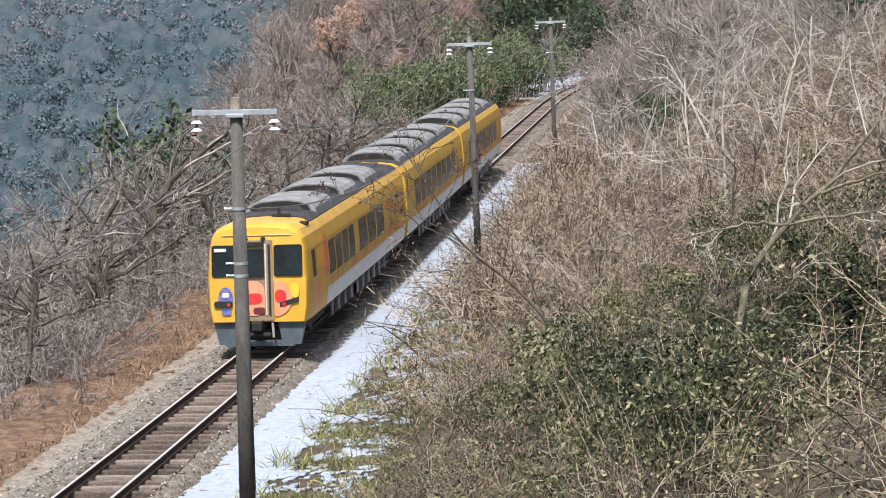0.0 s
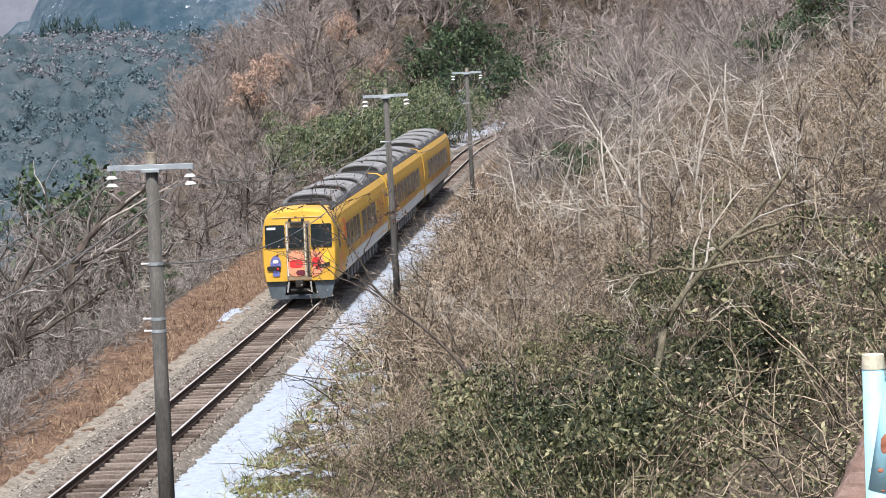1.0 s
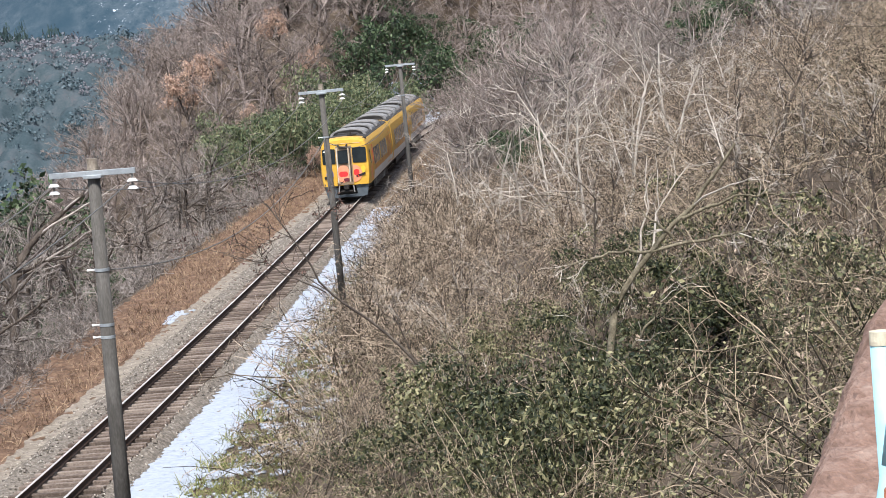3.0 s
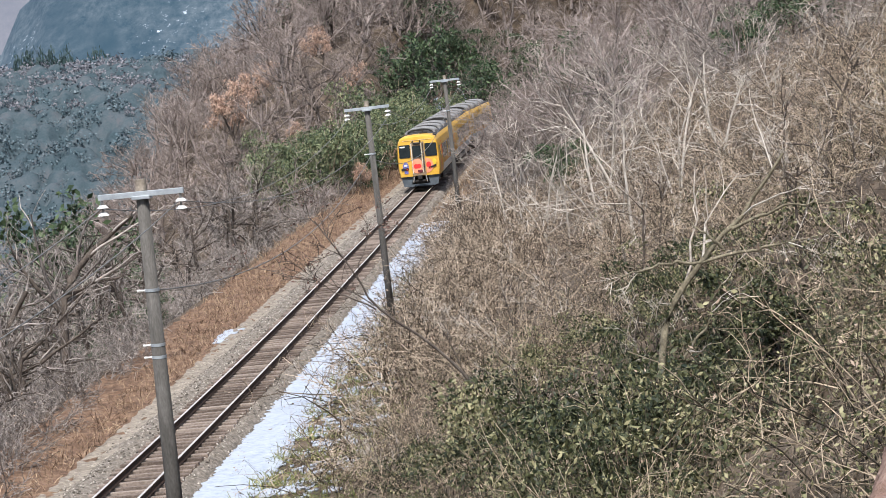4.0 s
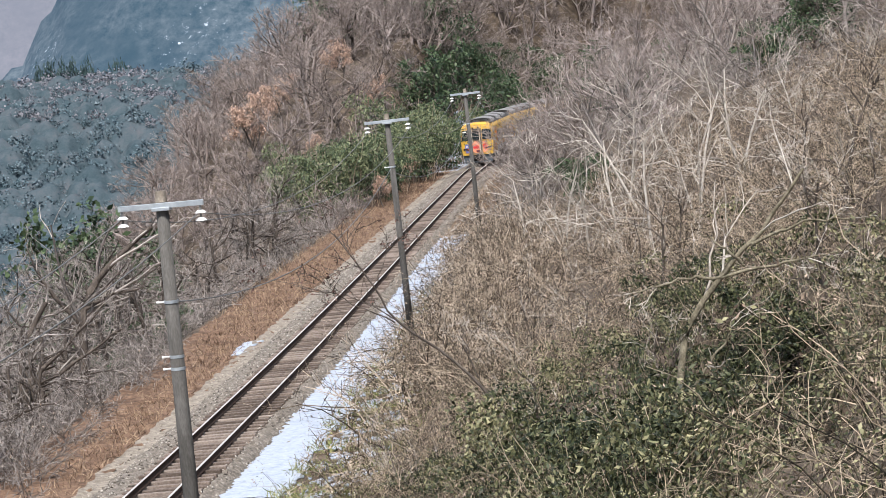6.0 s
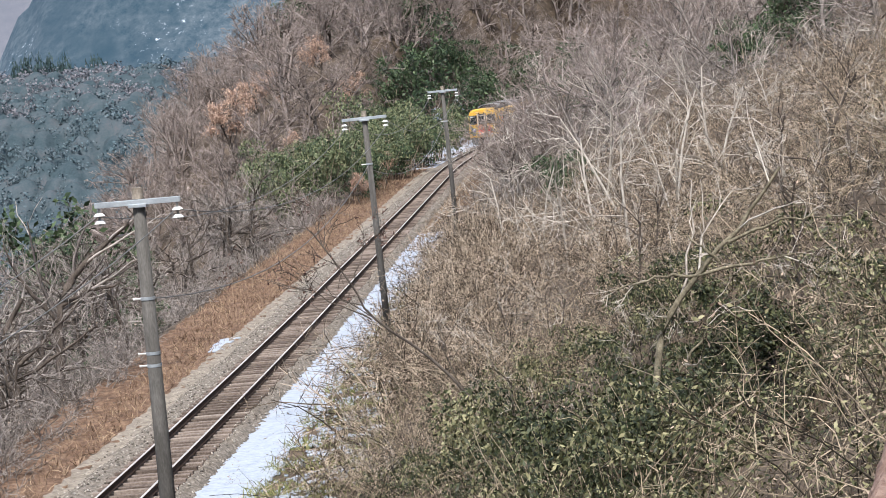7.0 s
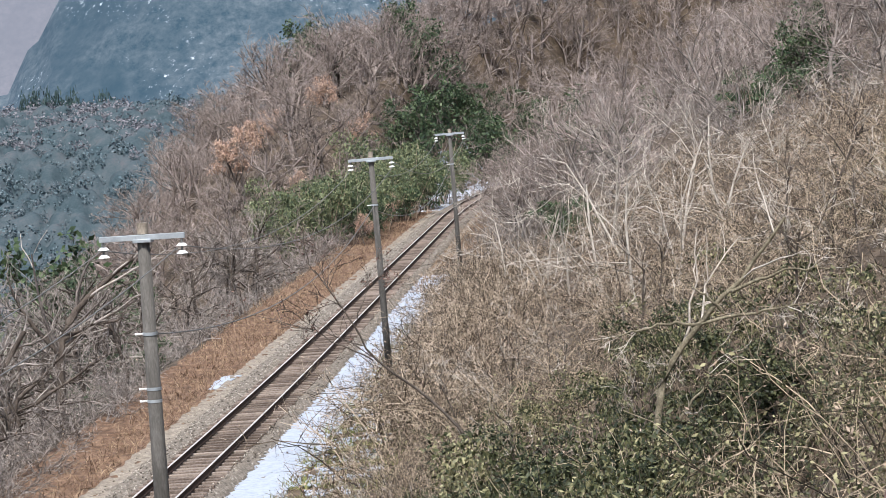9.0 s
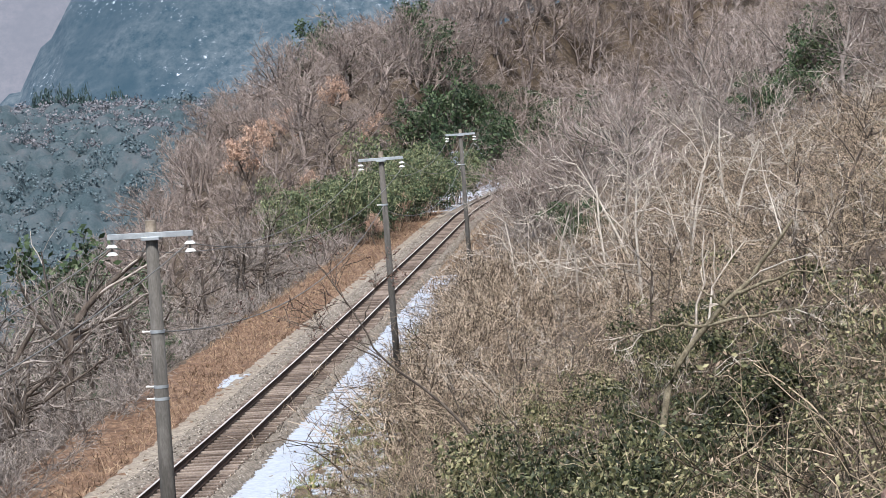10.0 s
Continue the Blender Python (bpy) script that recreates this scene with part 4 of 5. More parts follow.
stuff("withered_leaves", *leaves(g, np.concatenate(L3), 0.08, 0.5, 0.4), LEAF_TAN, "curled tan leaves on the brush of the slope", "leaves")


# ---- trees ----
def tree_meshes(seed, h, r, limbs, k1, k2, k3=0, rise=0.75, up=0.1, bare=0.35, leafn=0, leaf=0.1, wig=0.2, fine=1.0):
    """Trunk with limbs, and crown of branchlets and twigs (and leaves)."""
    g = np.random.RandomState(seed)
    P0, R0 = grow(g, np.zeros((1, 3)), np.array([[g.normal(0, .08), g.normal(0, .08), 1]]), np.array([h * 0.72]), np.array([r]), 7, 0.1, 0.08, 0.4)
    P1, R1 = sprout(g, P0, R0, limbs, bare, 1.0, rise, 0.75, 0.62, 6, wig, up, 0.3)
    P2, R2 = sprout(g, P1, R1, k1, 0.25, 1.0, 0.7, 0.5, 0.6, 3, wig, up, 0.35)
    P3, R3 = sprout(g, P2, R2, k2, 0.15, 1.0, 0.65, 0.55, 0.62, 2, 0.24, up, 0.4)
    R2 = np.maximum(R2, 0.005 * fine)
    R3 = np.maximum(R3, 0.004 * fine)
    trunk = merged([tubes(P0, R0, 8), tubes(P1, R1, 5)]) if fine < 1.5 else merged([tubes(P0[:, ::2], R0[:, ::2], 5), tubes(P1[:, ::2], R1[:, ::2], 3)])
    items = [tubes(P2, R2, 3) if fine < 1.5 else ribbons(g, P2, R2), ribbons(g, P3, R3)]
    tips = P3[:, 1:].reshape(-1, 3)
    if k3:
        P4, R4 = sprout(g, P3, R3, k3, 0.1, 1.0, 0.6, 0.7, 0.75, 1, 0.2, up, 0.5)
        items.append(ribbons(g, P4, np.maximum(R4, 0.0035 * fine)))
        tips = np.concatenate([tips, P4[:, 1:].reshape(-1, 3)])
    lv = None
    if leafn:
        C = tips[g.randint(0, len(tips), leafn)] + g.normal(0, leaf * 0.8, (leafn, 3))
        lv = leaves(g, C, leaf, 0.55, 0.4)
    return trunk, merged(items), lv


def tree(seed, bark, twig, leafmat, label, group, **kw):
    trunk, crown, lv = tree_meshes(seed, **kw)
    root = new("tree")
    np_part("trunk", *trunk, bark, root, smooth=True)
    np_part("crown", *crown, twig, root)
    if lv:
        np_part("foliage", *lv, leafmat, root)
    return tagged(root, label, "tree", group)


def plant(kinds, places, g, lean=4.0):
    """The first place takes the tree itself, later ones copies."""
    fresh = list(kinds)
    for i, (x, y, size) in enumerate(places):
        k = kinds[i % len(kinds)]
        m = pose(x, y, hz(x, y) - 0.12, g.normal(0, lean), g.normal(0, lean), g.uniform(0, 360))
        if k in fresh:
            fresh.remove(k)
            k.scale = (size, size, size)
            k.matrix_basis = m @ Matrix.Diagonal((size, size, size, 1))
        else:
            o = copy_thing(k, m)
            o.scale = (size, size, size)


g = np.random.RandomState(5)
# valley side, beside the verge
left_kinds = [tree(s, BARK_DARK, TWIG_GREY, None, "leafless tree with dark crooked trunk on the valley side", "valley-side trees", h=7.0, r=0.15, limbs=9, k1=7, k2=5, k3=2, rise=1.0, up=0.05, bare=0.3, wig=0.24, fine=1.6) for s in (101, 102, 103)]
pl = [(-6.9, 66, .6), (-7.2, 70, .7), (-6.4, 73, .65), (-7.6, 76, .75), (-6.2, 78, .6), (-6.3, 84, 0.85), (-7.5, 90, 0.9), (-2.9, 98, 0.75), (-6.2, 100, 0.9)]
for _ in range(42):
    s, u = g.uniform(66, 165), -9.0 - abs(g.normal(0, 6))
    x, y, _z = on_track(s, u)
    pl.append((float(x), float(y), g.uniform(0.7, 1.1)))
plant(left_kinds, pl, g)

# the spur beyond the bend: broad round crowns
SPUR = dict(h=7.6, r=0.17, limbs=11, k1=8, k2=5, k3=2, rise=0.95, up=0.055, bare=0.22, wig=0.17, fine=3.2)
hill_kinds = [tree(s, BARK_DARK, TWIG_HILL, None, "leafless brown-grey tree on the wooded spur", "spur trees", **SPUR) for s in (201, 202, 203)]
pl = []
while len(pl) < 44:
    x, y = g.uniform(-32, 60), 176 + 114 * g.uniform(0, 1) ** 0.75
    s, u = track_coords([x], [y])
    b = math.degrees(math.atan2(x, y))
    if u[0] < -9 and -7 < b < 12:
        pl.append((x, y, g.uniform(0.75, 1.15)))
plant(hill_kinds, pl, g)
# the rest of the spur's wood, joined
sets = []
for k in range(3):
    t, c, _l = tree_meshes(230 + k, **dict(SPUR, limbs=8, k1=6, k3=1, bare=0.1, fine=3.8))
    xs, ys = g.uniform(-34, 66, 900), 172 + 131 * g.uniform(0, 1, 900) ** 0.8
    s, u = track_coords(xs, ys)
    b = np.degrees(np.arctan2(xs, ys))
    okk = (u < -9) & (b > -6.5) & (b < 13)
    xb, yb, _z = on_track(np.concatenate([g.uniform(238, 340, 26), g.uniform(258, 330, 44)]), -8 - np.concatenate([g.uniform(0, 26, 26), g.uniform(0, 11, 44)]))
    xs, ys = np.concatenate([xs[okk][:62], xb]), np.concatenate([ys[okk][:62], yb])
    M = rows_on(xs, ys, g, 0.7, 1.15)
    sets += [scattered(t, M), scattered(c, M)]
stuff("spur_wood", *merged(sets), TWIG_HILL, "dense brown-grey leafless wood on the spur", "woods")
xs, ys = g.uniform(-30, 60, 1500), g.uniform(150, 300, 1500)
s, u = track_coords(xs, ys)
okk = (u < -6) & (np.degrees(np.arctan2(xs, ys)) > -6)
xb, yb, _z = on_track(g.uniform(258, 330, 50), -7 - g.uniform(0, 12, 50))
xs, ys = np.concatenate([xs[okk][:100], xb]), np.concatenate([ys[okk][:100], yb])
stuff("undergrowth", *scattered(FAR[0][0], rows_on(xs, ys, g, 0.9, 1.7)), TWIG_HILL, "brown leafless undergrowth on the spur", "undergrowth")
rust_kind = [tree(211, BARK_DARK, TWIG_HILL, LEAF_ORANGE, "tree with withered orange-brown leaves on the spur", "spur trees", h=6.5, r=0.13, limbs=9, k1=7, k2=5, rise=0.95, up=0.04, bare=0.3, fine=2.5, leafn=3800, leaf=0.17)]
plant(rust_kind, [(4.4, 221, 1.05), (6.4, 226, .9), (12.5, 236, 0.75), (15, 232, 0.65), (9, 210, 0.5), (11, 170, .35), (14.5, 192, .4)], g)
pine_kind = [tree(221, BARK_DARK, TWIG_HILL, LEAF_DARK, "dark evergreen tree among bare trees", "spur trees", h=8.0, r=0.18, limbs=16, k1=7, k2=4, rise=1.1, up=0.08, bare=0.2, fine=2.5, leafn=2600, leaf=0.36)]
plant(pine_kind, [(21.5, 243, 1.0), (23.8, 250, 1.1), (13.5, 266, 0.95), (-4.0, 205, 0.5), (24, 262, .9), (36, 268, .9), (30, 264, .9), (42, 272, 1.0), (31, 257, .8), (28, 252, .8), (36, 152, .6), (38.5, 157, .6), (-8.0, 150, 1.25), (-9.5, 154, 1.15), (-6.3, 147, 1.0), (22, 268, .8)], g)

# hillside above the line on the uphill side: fans of fine grey branches
up_kinds = [tree(s, TWIG_GREY, TWIG_HILL, None, "grey leafless tree on the upper hillside", "hillside trees", h=8.6, r=0.12, limbs=11, k1=7, k2=5, k3=2, rise=0.8, up=0.08, bare=0.12, wig=0.17, fine=2.4) for s in (301, 302, 303)]
pl = []
while len(pl) < 84:
    s, u = g.uniform(128, 290), g.uniform(9, 58)
    x, y, _z = on_track(s, u)
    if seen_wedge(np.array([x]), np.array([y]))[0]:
        pl.append((float(x), float(y), g.uniform(0.7, 1.15)))
for _ in range(20):
    s = g.uniform(150, 226)
    u = float(np.interp(s, [142, 200, 226], [6.4, 5.0, 4.6])) + abs(g.normal(0, 2.2))
    x, y, _z = on_track(s, u)
    pl.append((float(x), float(y), g.uniform(0.6, 0.8)))
plant(up_kinds, pl, g)
pale_kinds = [tree(s, TWIG_PALE, TWIG_PALE, None, "pale-barked bare tree with forking branches", "pale trees", h=7.4, r=0.065, limbs=8, k1=5, k2=4, k3=0, rise=0.9, up=0.04, bare=0.05, wig=0.38, fine=1.8) for s in (311, 312, 313)]
plant(pale_kinds, [(12.3, 74, 0.8), (14.2, 77, .9), (11.6, 82, .75), (16.0, 80, .8), (13.6, 88, .85), (17.5, 86, .8), (15.5, 95, .9), (13.0, 98, .8), (18.5, 99, .8), (12.4, 105, .8), (16.8, 106, .9), (21, 93, .6)], g, 8)
near_kinds = [tree(s, BARK_DARK, TWIG_PALE, None, "slender bare tree rising out of the thicket", "thicket trees", h=4.2, r=0.045, limbs=7, k1=5, k2=4, k3=2, rise=0.8, up=0.03, bare=0.25, wig=0.26) for s in (321, 322)]
plant(near_kinds, [(8.6, 37, .8), (4.6, 41, .6), (9.4, 33, .7), (7.3, 45, .8), (10.6, 44, .9), (3.1, 47, .5), (5.2, 54, .7), (3.2, 53, .5), (9.2, 52, .8), (7.2, 60, .7), (6.0, 38, .6), (8.0, 30, .6), (6.6, 27, .5), (9.8, 38, .6), (11.5, 50, .8), (6.3, 48, .6)], g, 9)


# trees added over the gully so that their crowns keep sun off its floor
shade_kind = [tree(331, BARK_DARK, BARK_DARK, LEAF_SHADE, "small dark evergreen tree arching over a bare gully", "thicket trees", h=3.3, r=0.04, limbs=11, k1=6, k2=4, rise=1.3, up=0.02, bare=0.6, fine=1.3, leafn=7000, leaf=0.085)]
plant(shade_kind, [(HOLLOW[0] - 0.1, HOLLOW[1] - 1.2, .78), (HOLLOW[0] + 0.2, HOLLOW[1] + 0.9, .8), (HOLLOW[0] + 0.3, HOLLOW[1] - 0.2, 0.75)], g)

# single trees and boughs of known shape
def bough_tree(seed, stem, boughs, r, bark, twig, label, k1=6, k2=5, tl=0.5, thin=0.004, buds=0):
    """A tree along a bent stem, with a few long boughs and their twigs."""
    g = np.random.RandomState(seed)

    def smooth_line(pts, n):
        p = np.array(pts, float)
        t = np.linspace(0, len(p) - 1, n)
        q = np.stack([np.interp(t, np.arange(len(p)), p[:, k]) for k in range(3)], 1)
        for _ in range(2):
            q[1:-1] = (q[:-2] + 2 * q[1:-1] + q[2:]) / 4
        return q + np.concatenate([np.zeros((1, 3)), g.normal(0, 0.02, (n - 1, 3))])

    root = new("tree")
    lines = [smooth_line(stem, 13)] + [smooth_line(b, 13) for b in boughs]
    P = np.stack(lines)
    R = np.stack([np.linspace(r, r * 0.35, 13)] + [np.linspace(r * 0.5, r * 0.12, 13) for _ in boughs])
    np_part("trunk", *tubes(P[:1], R[:1], 8), bark, root, smooth=True)
    for i in range(len(boughs)):
        np_part("bough", *tubes(P[i + 1:i + 2], R[i + 1:i + 2], 6), bark, root, smooth=True)
    P1, R1 = sprout(g, P, R, k1, 0.3, 1.0, 0.7, tl, 0.5, 5, 0.2, 0.03, 0.3)
    P2, R2 = sprout(g, P1, R1, k2, 0.2, 1.0, 0.75, 0.5, 0.6, 3, 0.22, 0.03)
    np_part("crown", *merged([tubes(P1, R1, 4), ribbons(g, P2, np.maximum(R2, thin))]), twig, root)
    if buds:
        C = P2[:, 1:].reshape(-1, 3)
        np_part("foliage", *leaves(g, C[g.randint(0, len(C), buds)], 0.06, 0.5, 0.5), LEAF_BUD, root, "dark red-brown buds and curled leaves")
    return tagged(root, label, "tree")


bough_tree(501, [(5.5, 33.4, 3.6), (5.74, 33.4, 5.41), (6.3, 33.4, 6.06), (6.93, 33.4, 6.61), (7.54, 33.4, 7.39)],
           [[(6.36, 33.4, 6.11), (7.4, 33.3, 6.24), (8.4, 33.2, 6.37)], [(6.36, 33.4, 6.11), (5.72, 33.5, 6.12), (5.2, 33.5, 6.0)], [(5.6, 33.0, 4.6), (6.15, 32.9, 5.19), (6.54, 32.9, 5.97)], [(6.66, 33.4, 6.26), (6.47, 33.4, 6.45), (6.15, 33.5, 6.69)], [(6.8, 33.4, 6.5), (7.5, 33.3, 6.75), (8.3, 33.2, 6.7)]],
           0.055, BARK_OLIVE, TWIG_PALE, "olive-grey bare tree leaning out of the thicket", 4, 4, 0.4)
bough_tree(502, [(4.5, 45.5, 3.1), (3.94, 45.6, 3.9), (2.89, 45.7, 4.72), (2.6, 45.7, 5.42), (2.0, 45.8, 6.34)], [[(2.89, 45.7, 4.72), (1.9, 45.8, 5.3), (0.65, 45.9, 5.75)], [(2.62, 45.7, 5.4), (2.85, 45.7, 5.9), (3.2, 45.7, 6.35)]],
           0.03, BARK_DARK, BARK_DARK, "dark budding branch reaching over the track", 9, 6, 0.4, 0.006, 420)
bough_tree(503, [(4.1, 23.4, 4.5), (4.58, 23.4, 5.1), (5.23, 23.4, 5.72), (5.52, 23.4, 6.14), (5.75, 23.4, 6.5)], [[(4.6, 23.4, 5.1), (5.0, 23.4, 5.25), (5.5, 23.4, 5.6)], [(4.9, 23.4, 5.4), (4.75, 23.4, 5.8), (4.5, 23.4, 6.15)]], 0.024, BARK_OLIVE, BARK_OLIVE, "olive-grey bent bough low over the slope", 4, 3, 0.4)
bough_tree(504, [(-4.98, 86.3, -2.0), (-4.76, 86.4, 0.15), (-4.74, 86.5, 2.19), (-3.69, 86.5, 3.42), (-2.14, 86.4, 4.52)], [[(-4.74, 86.5, 2.0), (-3.6, 86.4, 2.5), (-2.4, 86.3, 2.6)], [(-4.75, 86.4, 1.6), (-5.8, 86.3, 3.0), (-6.2, 86.2, 4.2)]],
           0.2, BARK_DARK, TWIG_GREY, "dark crooked bare tree beside the verge", 8, 7, 0.45, 0.007)
bough_tree(505, [(-5.9, 80.3, -2.4), (-6.1, 80.4, -1.0), (-6.5, 80.4, 0.3), (-6.3, 80.4, 1.6), (-5.4, 80.3, 2.9)], [[(-6.3, 80.4, 0.4), (-5.2, 80.2, 1.3), (-3.6, 80.0, 2.7)], [(-6.4, 80.4, 0.2), (-5.0, 80.2, 0.8), (-3.2, 80.0, 1.9)]],
           0.19, BARK_DARK, TWIG_GREY, "stout dark bare tree below the verge", 7, 6, 0.4, 0.007)


# ---- bamboo and evergreen clumps beside the line ----
def clump(seed, h, n, leaf, mat, label, name, category, r=0.03, puffs=9, loose=0.16):
    """Stems with their leaves gathered in rounded puffs."""
    g = np.random.RandomState(seed)
    stems = 22
    a, tl = g.uniform(0, 6.28, stems), g.uniform(0.05, 0.4, stems)
    d = np.stack([np.cos(a) * np.sin(tl), np.sin(a) * np.sin(tl), np.cos(tl)], 1)
    b = np.stack([np.cos(a), np.sin(a), 0 * a], 1) * g.uniform(0, 1.3, (stems, 1))
    P, R = grow(g, b, d, h * g.uniform(0.55, 1.1, stems), np.full(stems, r), 6, 0.1, -0.05, 0.3)
    P1, R1 = sprout(g, P, R, 7, 0.2, 1.0, 0.9, 0.22, 0.4, 3, 0.2, -0.08)
    tip = P1[:, -1]
    core = tip[g.choice(len(tip), puffs * 3, replace=False)]
    rad = g.uniform(0.12, 0.24, (len(core), 1)) * h
    pick = g.randint(0, len(core), n)
    v = unit(g.normal(0, 1, (n, 3)))
    v[:, 2] = np.abs(v[:, 2]) * 0.8 - 0.15
    C = core[pick] + v * rad[pick] * g.uniform(0.75, 1.08, (n, 1)) + g.normal(0, loose * 0.4, (n, 3))
    root = new(name)
    np_part("undergrowth", *merged([tubes(P, R, 3), ribbons(g, P1, R1)]), TWIG_TAN, root)["kind"] = "stuff"
    np_part("foliage", *leaves(g, C, leaf, 0.4, 0.9), mat, root)
    return tagged(root, label, category, "clumps beside the line")


bam = [clump(s, 5.2, 4200, 0.24, LEAF_BAMBOO, "green bamboo thicket with drooping leaves", "bamboo_clump", "bamboo") for s in (401, 402)]
pl = [(9.0 + 2.0 * i, 172 + 8.0 * i, g.uniform(.75, 1.15)) for i in range(7)] + [(6.8 + 2.1 * i, 181 + 8.0 * i, g.uniform(.9, 1.35)) for i in range(6)] + [(6.5, 200, 1.0)]
plant(bam, pl, g)
ev = [clump(411, 4.5, 2600, 0.3, LEAF_DARK, "dark evergreen shrub beside the line", "evergreen_shrub", "shrub")]
behind = [(*map(float, on_track(s, u)[:2]), k) for s, u, k in ((236, -10, .6), (246, -10.5, .7), (254, -11, .8), (261, -11, .85), (268, -10.5, .9), (275, -10, .85), (282, -9.5, .8))]
plant(ev, behind + [(33.5, 225, 1.0), (35, 229, 1.1), (37, 231, 1.2), (39, 233, 1.2), (11.0, 176, .75), (12.6, 184, .8), (15.6, 198, .9), (18.5, 212, .9), (-2.2, 104, .35), (18, 124, .55), (-4.5, 93, .3), (31, 142, .7)], g)

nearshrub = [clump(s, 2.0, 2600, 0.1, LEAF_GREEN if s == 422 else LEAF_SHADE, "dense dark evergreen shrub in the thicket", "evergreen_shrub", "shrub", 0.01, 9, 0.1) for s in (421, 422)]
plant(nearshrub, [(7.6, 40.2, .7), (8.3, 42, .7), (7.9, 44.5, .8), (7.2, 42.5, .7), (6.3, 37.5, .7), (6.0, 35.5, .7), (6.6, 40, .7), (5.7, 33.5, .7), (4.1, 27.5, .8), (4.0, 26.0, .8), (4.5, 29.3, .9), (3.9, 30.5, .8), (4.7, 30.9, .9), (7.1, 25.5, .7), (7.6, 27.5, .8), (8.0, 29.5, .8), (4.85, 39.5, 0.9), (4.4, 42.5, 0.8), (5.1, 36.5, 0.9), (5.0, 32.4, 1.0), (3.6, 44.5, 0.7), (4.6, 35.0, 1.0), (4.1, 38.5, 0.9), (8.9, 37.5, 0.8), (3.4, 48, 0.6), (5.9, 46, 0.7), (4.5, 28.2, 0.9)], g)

# ---- grasses ----
def grass(n, s0, s1, u0, u1, h, mat, label, seed, mask=None):
    g = np.random.RandomState(seed)
    s = s0 + (s1 - s0) * g.uniform(0, 1, n) ** 1.3
    u = g.uniform(u0, u1, n)
    x, y, _ = on_track(s, u)
    if mask is not None:
        ok = wave(x, y, 2.0, mask) + g.normal(0, .2, n) > 0.15
        x, y = x[ok], y[ok]
    elif u1 < 0:
        ok = -u < verge_edge(s) + g.normal(0, 0.3, n)
        x, y = x[ok], y[ok]
    n = len(x)
    z = np.maximum(height(x, y), -0.55)
    d = unit(np.stack([g.normal(0, .5, n), g.normal(0, .5, n), np.ones(n)], 1))
    P, R = grow(g, np.stack([x, y, z], 1), d, h * g.uniform(.4, 1.2, n), g.uniform(.006, .018, n), 2, .25, -.25, .3)
    stuff("grass", *ribbons(g, P, R), mat, label, "grass")


grass(36000, 46, 235, -6.3, -2.7, 0.34, GRASS_DRY, "russet dry grass along the verge", 61)
grass(16000, 48, 112, 2.6, 5.4, 0.42, GRASS_GREEN, "yellow-green grass tufts poking through snow", 62, 71)
grass(7000, 48, 190, 2.5, 5.4, 0.3, GRASS_DRY, "dry grass tufts in patchy snow", 63, 72)
grass(5000, 128, 240, 1.5, 5.0, 0.45, GRASS_DRY, "dry grass along the shoulder", 64)


# ---- far woods and mountains ----
def crown_template(seed, n=120):
    """A far crown: many small leaf sprays over an uneven dome."""
    g = np.random.RandomState(seed)
    a, e = g.uniform(0, 6.28, n), np.arcsin(g.uniform(-0.25, 1, n))
    r = g.uniform(0.6, 1.1, n) * (1 + 0.2 * np.sin(3 * a + seed))
    C = np.stack([np.cos(a) * np.cos(e) * r, np.sin(a) * np.cos(e) * r, (np.sin(e) * 0.9 + 0.5) * r], 1)
    return leaves(g, C, 0.3, 0.7)


# one closed canopy of rounded crowns, darker than the ragged sprays standing out of it
g = np.random.RandomState(9)
cx, cy = np.arange(-92, 32, 0.8), np.arange(398, 606, 1.3)
CX, CY = np.meshgrid(cx, cy, indexing="ij")
TOPS = np.full(CX.shape, 0.6)
for x0 in np.arange(-94, 34, 3.6):
    for y0 in np.arange(396, 608, 4.2):
        x1, y1, rr = x0 + g.uniform(-1.6, 1.6), y0 + g.uniform(-1.8, 1.8), g.uniform(1.7, 3.2)
        hh = rr * g.uniform(0.9, 1.5)
        i0, i1 = np.searchsorted(cx, (x1 - rr, x1 + rr))
        j0, j1 = np.searchsorted(cy, (y1 - rr, y1 + rr))
        q = np.maximum(1 - ((CX[i0:i1, j0:j1] - x1) ** 2 + (CY[i0:i1, j0:j1] - y1) ** 2) / rr ** 2, 0)
        TOPS[i0:i1, j0:j1] = np.maximum(TOPS[i0:i1, j0:j1], 0.6 + hh * np.sqrt(q))
V = np.stack([CX, CY, height(CX, CY) + TOPS], -1) + g.normal(0, 0.16, CX.shape + (3,))
i = np.arange(CX.size).reshape(CX.shape)
stuff("far_woods", V.reshape(-1, 3), np.stack([i[:-1, :-1], i[1:, :-1], i[1:, 1:], i[:-1, 1:]], -1).reshape(-1, 4), FARWOOD, "mixed woods on the far ridge, coloured blue-green and grey for haze", "woods")
# single crowns that rise out of it, stand by stand
gyy, gbb = np.meshgrid(np.arange(402, 604, 4.6), np.arange(-8.6, 2.0, 0.34), indexing="ij")
sets = {0: [], 1: []}
for k in range(8):
    y = gyy.ravel()[k::8] + g.uniform(-2.2, 2.2, gyy.ravel()[k::8].shape)
    x = y * np.tan(np.radians(gbb.ravel()[k::8] + g.uniform(-0.17, 0.17, y.shape)))
    n = len(y)
    M = np.stack([x, y, height(x, y) + g.uniform(0.6, 2.2, n), g.uniform(0, 6.28, n), 1.1 + 1.3 * g.uniform(0, 1, n) ** 1.4], 1)
    bare = wave(x, y, 0.07, 88) + 0.45 * smooth(520, 580, y) + g.normal(0, 0.2, n) > 0.2
    for j, m in ((0, ~bare), (1, bare)):
        sets[j].append(scattered(crown_template(k), M[m]))
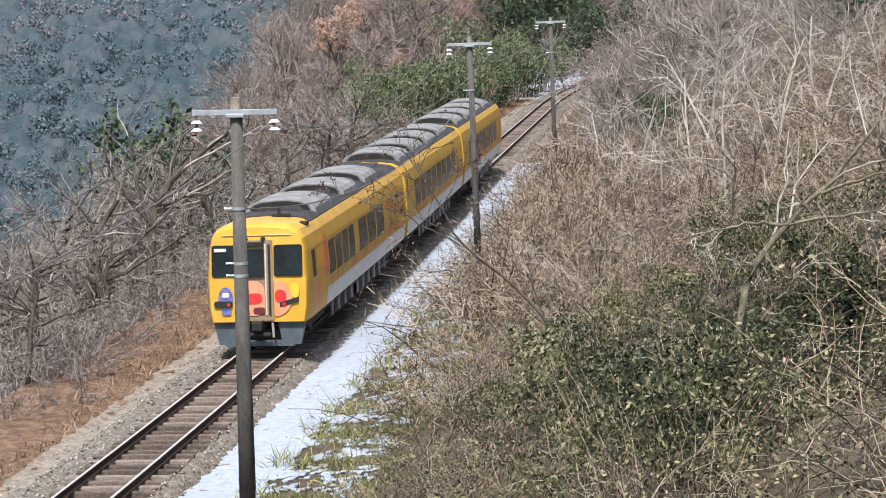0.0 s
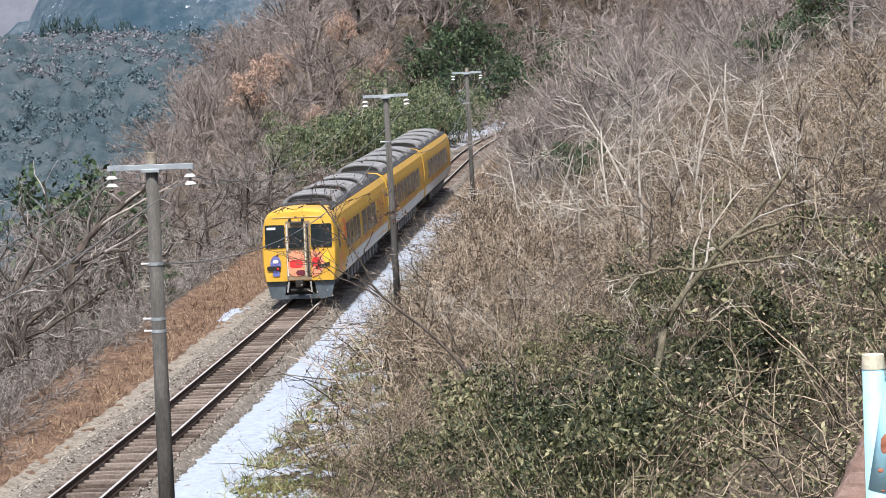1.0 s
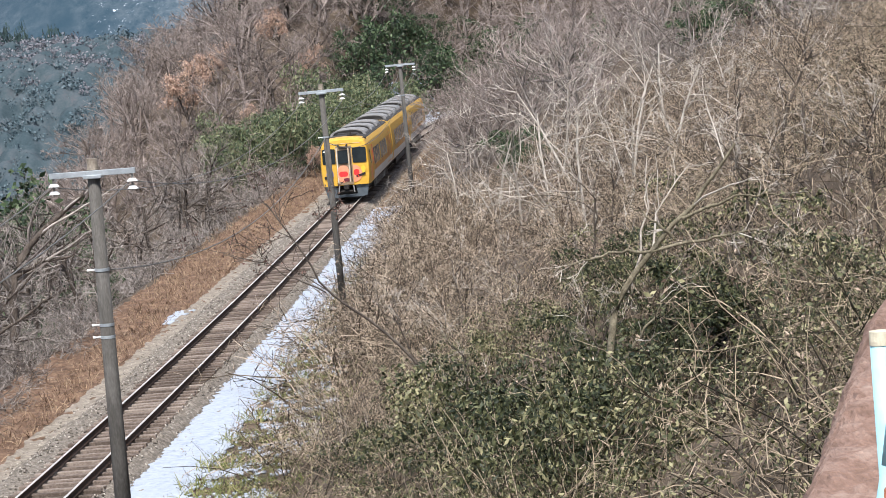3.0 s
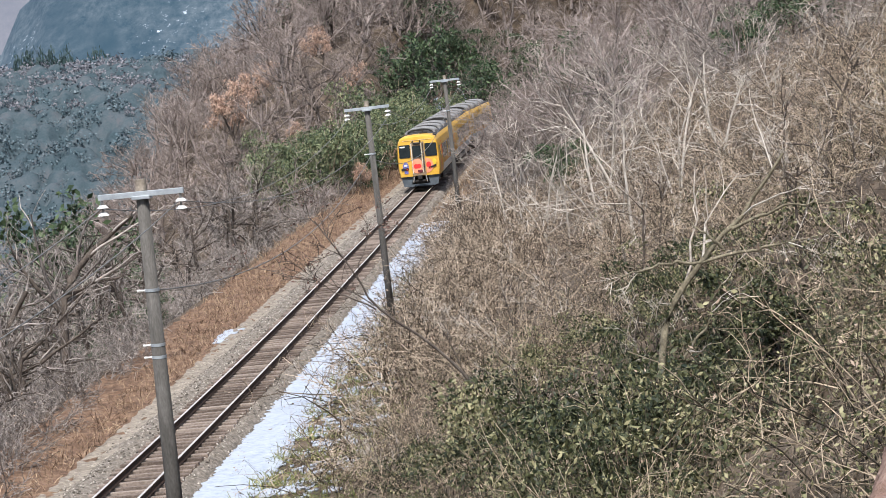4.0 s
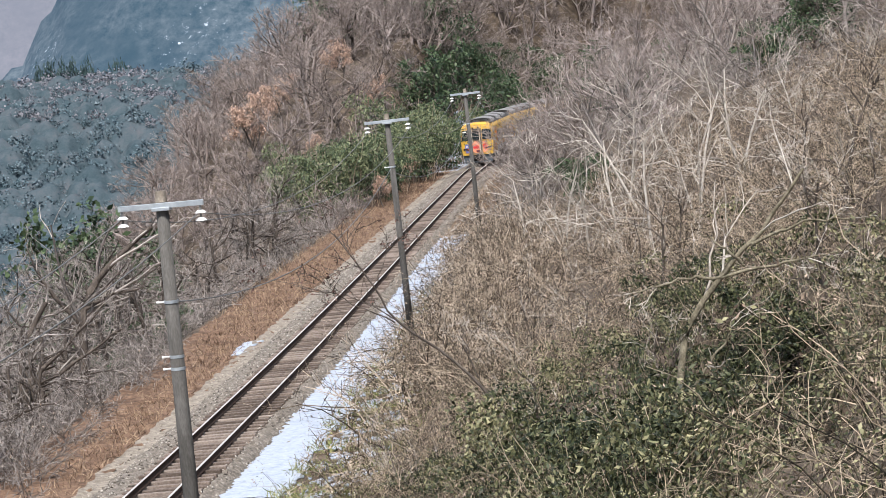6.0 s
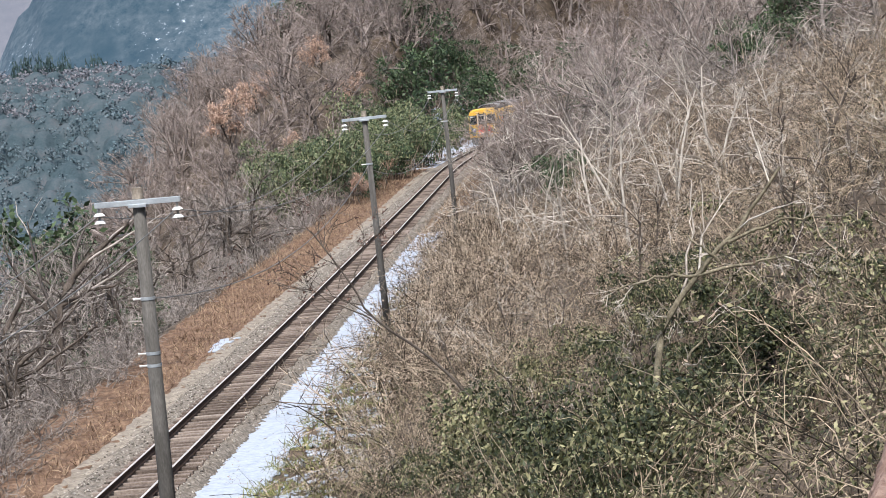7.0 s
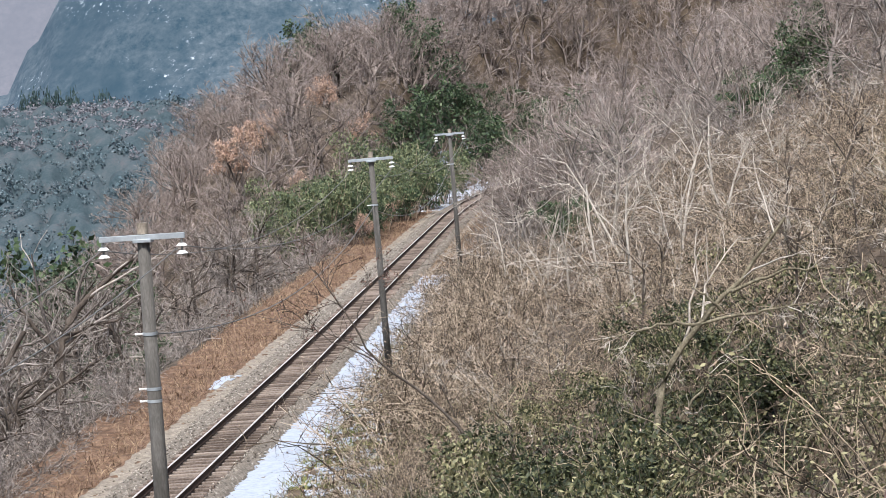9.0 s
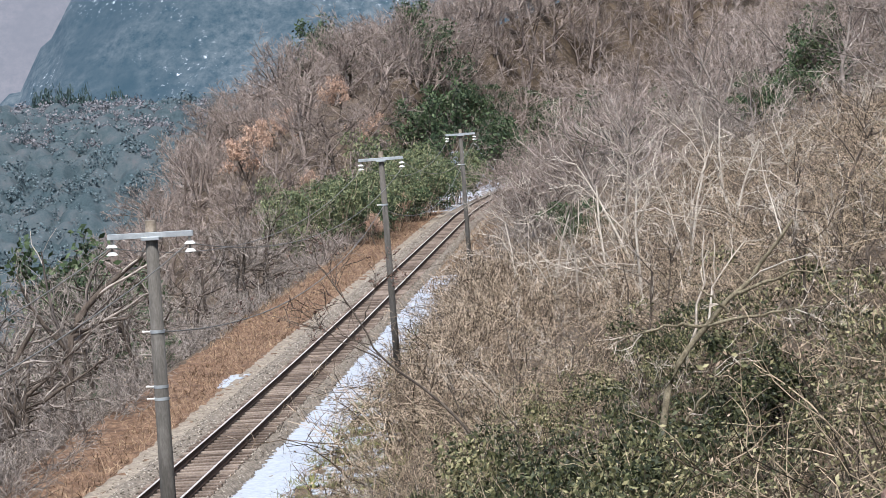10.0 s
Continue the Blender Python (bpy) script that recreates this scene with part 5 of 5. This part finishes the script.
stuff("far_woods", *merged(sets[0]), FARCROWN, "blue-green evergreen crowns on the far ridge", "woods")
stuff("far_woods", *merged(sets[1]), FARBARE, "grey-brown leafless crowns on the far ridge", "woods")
sets = []
for x, y, z in ((-22.5, 470, 3.2), (-24.2, 468, 2.6), (-21.5, 466, 2.3)):
    sets.append(scattered(crown_template(9), np.array([(x, y, hz(x, y) + 1.6, 1.0, z * 0.8)])))
stuff("far_woods", *merged(sets), FARRUST, "withered pinkish-orange crowns on the far ridge", "woods")
# a row of dark conifers on the ridge's crest
sets = []
for k in range(3):
    n = 9
    x = g.uniform(-36, -14, n)
    y = g.uniform(586, 600, n)
    V, F = crown_template(20 + k)
    V = V * np.stack([0.75 - 0.3 * V[:, 2], 0.75 - 0.3 * V[:, 2], 0 * V[:, 2] + 1.7], 1)
    sets.append(scattered((V, F), np.stack([x, y, height(x, y) - 0.5, g.uniform(0, 6.28, n), g.uniform(2.4, 3.4, n)], 1)))
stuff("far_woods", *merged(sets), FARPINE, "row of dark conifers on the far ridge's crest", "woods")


def mountain(name, dist, crest, width, seed, mat, label):
    nx, nz = 150, 60
    A = np.linspace(-0.35, 0.55, nx)[:, None]
    T = np.linspace(0, 1, nz)[None]
    X = dist * A * 1.0 + 0 * T
    cr = crest(A) + 5 * wave(X[:, :1], 0 * A, 0.25, seed + 5)
    Y = dist + T * width + 25 * wave(X, T * width, 0.015, seed)
    Z = -80 + (cr + 80) * T ** 0.9 + 7 * wave(X, T * width, 0.03, seed + 1)
    i = np.arange(nx * nz).reshape(nx, nz)
    q = np.stack([i[:-1, :-1], i[1:, :-1], i[1:, 1:], i[:-1, 1:]], -1).reshape(-1, 4)
    ob = new(name, mesh_np(name, np.stack([X + 0 * T, Y + 0 * X, Z], -1).reshape(-1, 3), q, mat, True))
    return tagged(ob, label, "mountain", kind="structure")


def mountain_shade(name, dark, light, haze, snow_at):
    """Distant wooded slope: tree-sized mottling, patches of stands, snow specks gathered in patches; haze is put in as
    an even glow.
    """
    m = bpy.data.materials.new(name)
    m.use_nodes = True
    N, L = m.node_tree.nodes, m.node_tree.links
    b = N["Principled BSDF"]
    tc = N.new("ShaderNodeTexCoord")
    mp = N.new("ShaderNodeMapping")
    mp.inputs["Scale"].default_value = (1, 0.45, 1)
    L.new(tc.outputs["Object"], mp.inputs["Vector"])

    def noise(scale, detail, rough):
        n = N.new("ShaderNodeTexNoise")
        n.inputs["Scale"].default_value, n.inputs["Detail"].default_value, n.inputs["Roughness"].default_value = scale, detail, rough
        L.new(mp.outputs["Vector"], n.inputs["Vector"])
        return n.outputs["Fac"]

    def ranged(value, lo, hi, a=0.0, c=1.0):
        r = N.new("ShaderNodeMapRange")
        for key, v in (("From Min", lo), ("From Max", hi), ("To Min", a), ("To Max", c)):
            r.inputs[key].default_value = v
        L.new(value, r.inputs["Value"])
        return r.outputs["Result"]

    def times(a, c):
        n = N.new("ShaderNodeMath")
        n.operation = "MULTIPLY"
        L.new(a, n.inputs[0])
        L.new(c, n.inputs[1])
        return n.outputs[0]

    def mixed(fac, a, c):
        n = N.new("ShaderNodeMix")
        n.data_type = "RGBA"
        L.new(fac, n.inputs["Factor"])
        for sock, v in ((n.inputs[6], a), (n.inputs[7], c)):
            if isinstance(v, tuple):
                sock.default_value = (*v, 1)
            else:
                L.new(v, sock)
        return n.outputs[2]

    stands = ranged(noise(0.012, 6.0, 0.6), 0.3, 0.7)
    trees = times(ranged(noise(0.11, 8.0, 0.8), 0.38, 0.66), stands)
    col = mixed(trees, dark, light)
    if snow_at:
        specks = times(ranged(noise(0.3, 6.0, 0.7), snow_at, snow_at + 0.05), ranged(noise(0.011, 3.0, 0.5), 0.46, 0.56))
        col = mixed(specks, col, (0.6, 0.66, 0.74))
    L.new(col, b.inputs["Base Color"])
    b.inputs["Roughness"].default_value, b.inputs["Specular IOR Level"].default_value = 1.0, 0.1
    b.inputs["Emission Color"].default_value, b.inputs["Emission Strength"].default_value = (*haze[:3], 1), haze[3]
    return m


# bluish and pale emission on these slopes stands in for haze
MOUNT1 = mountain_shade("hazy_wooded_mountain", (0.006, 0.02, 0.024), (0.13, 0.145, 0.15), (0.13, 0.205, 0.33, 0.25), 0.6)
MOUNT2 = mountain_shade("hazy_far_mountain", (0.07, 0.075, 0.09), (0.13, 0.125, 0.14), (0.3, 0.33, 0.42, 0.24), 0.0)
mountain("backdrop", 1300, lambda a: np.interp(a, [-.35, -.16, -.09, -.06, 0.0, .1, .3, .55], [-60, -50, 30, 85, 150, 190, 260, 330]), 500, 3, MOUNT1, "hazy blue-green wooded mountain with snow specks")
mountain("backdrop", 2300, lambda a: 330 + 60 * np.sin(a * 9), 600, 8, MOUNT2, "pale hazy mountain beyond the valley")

# ---- what moves ----
def motions():
    """The train runs away along the line, each car on its own stretch of it."""
    for k, car in enumerate((car_end, car_mid, car_last)):
        rows = []
        for t in np.arange(0, 10.01, 0.5):
            front = float(np.interp(t, [a for a, b in TRAIN], [b for a, b in TRAIN]))
            s = float(np.interp(front, TY, TS)) + CARLEN / 2 + k * 21.3
            a, b = on_track(s - 7), on_track(s + 7)
            h = math.degrees(math.atan2(b[0] - a[0], b[1] - a[1]))
            rows.append((float(t), pose((a[0] + b[0]) / 2, (a[1] + b[1]) / 2, 0, 0, 0, -h)))
        walk(car, rows)


motions()
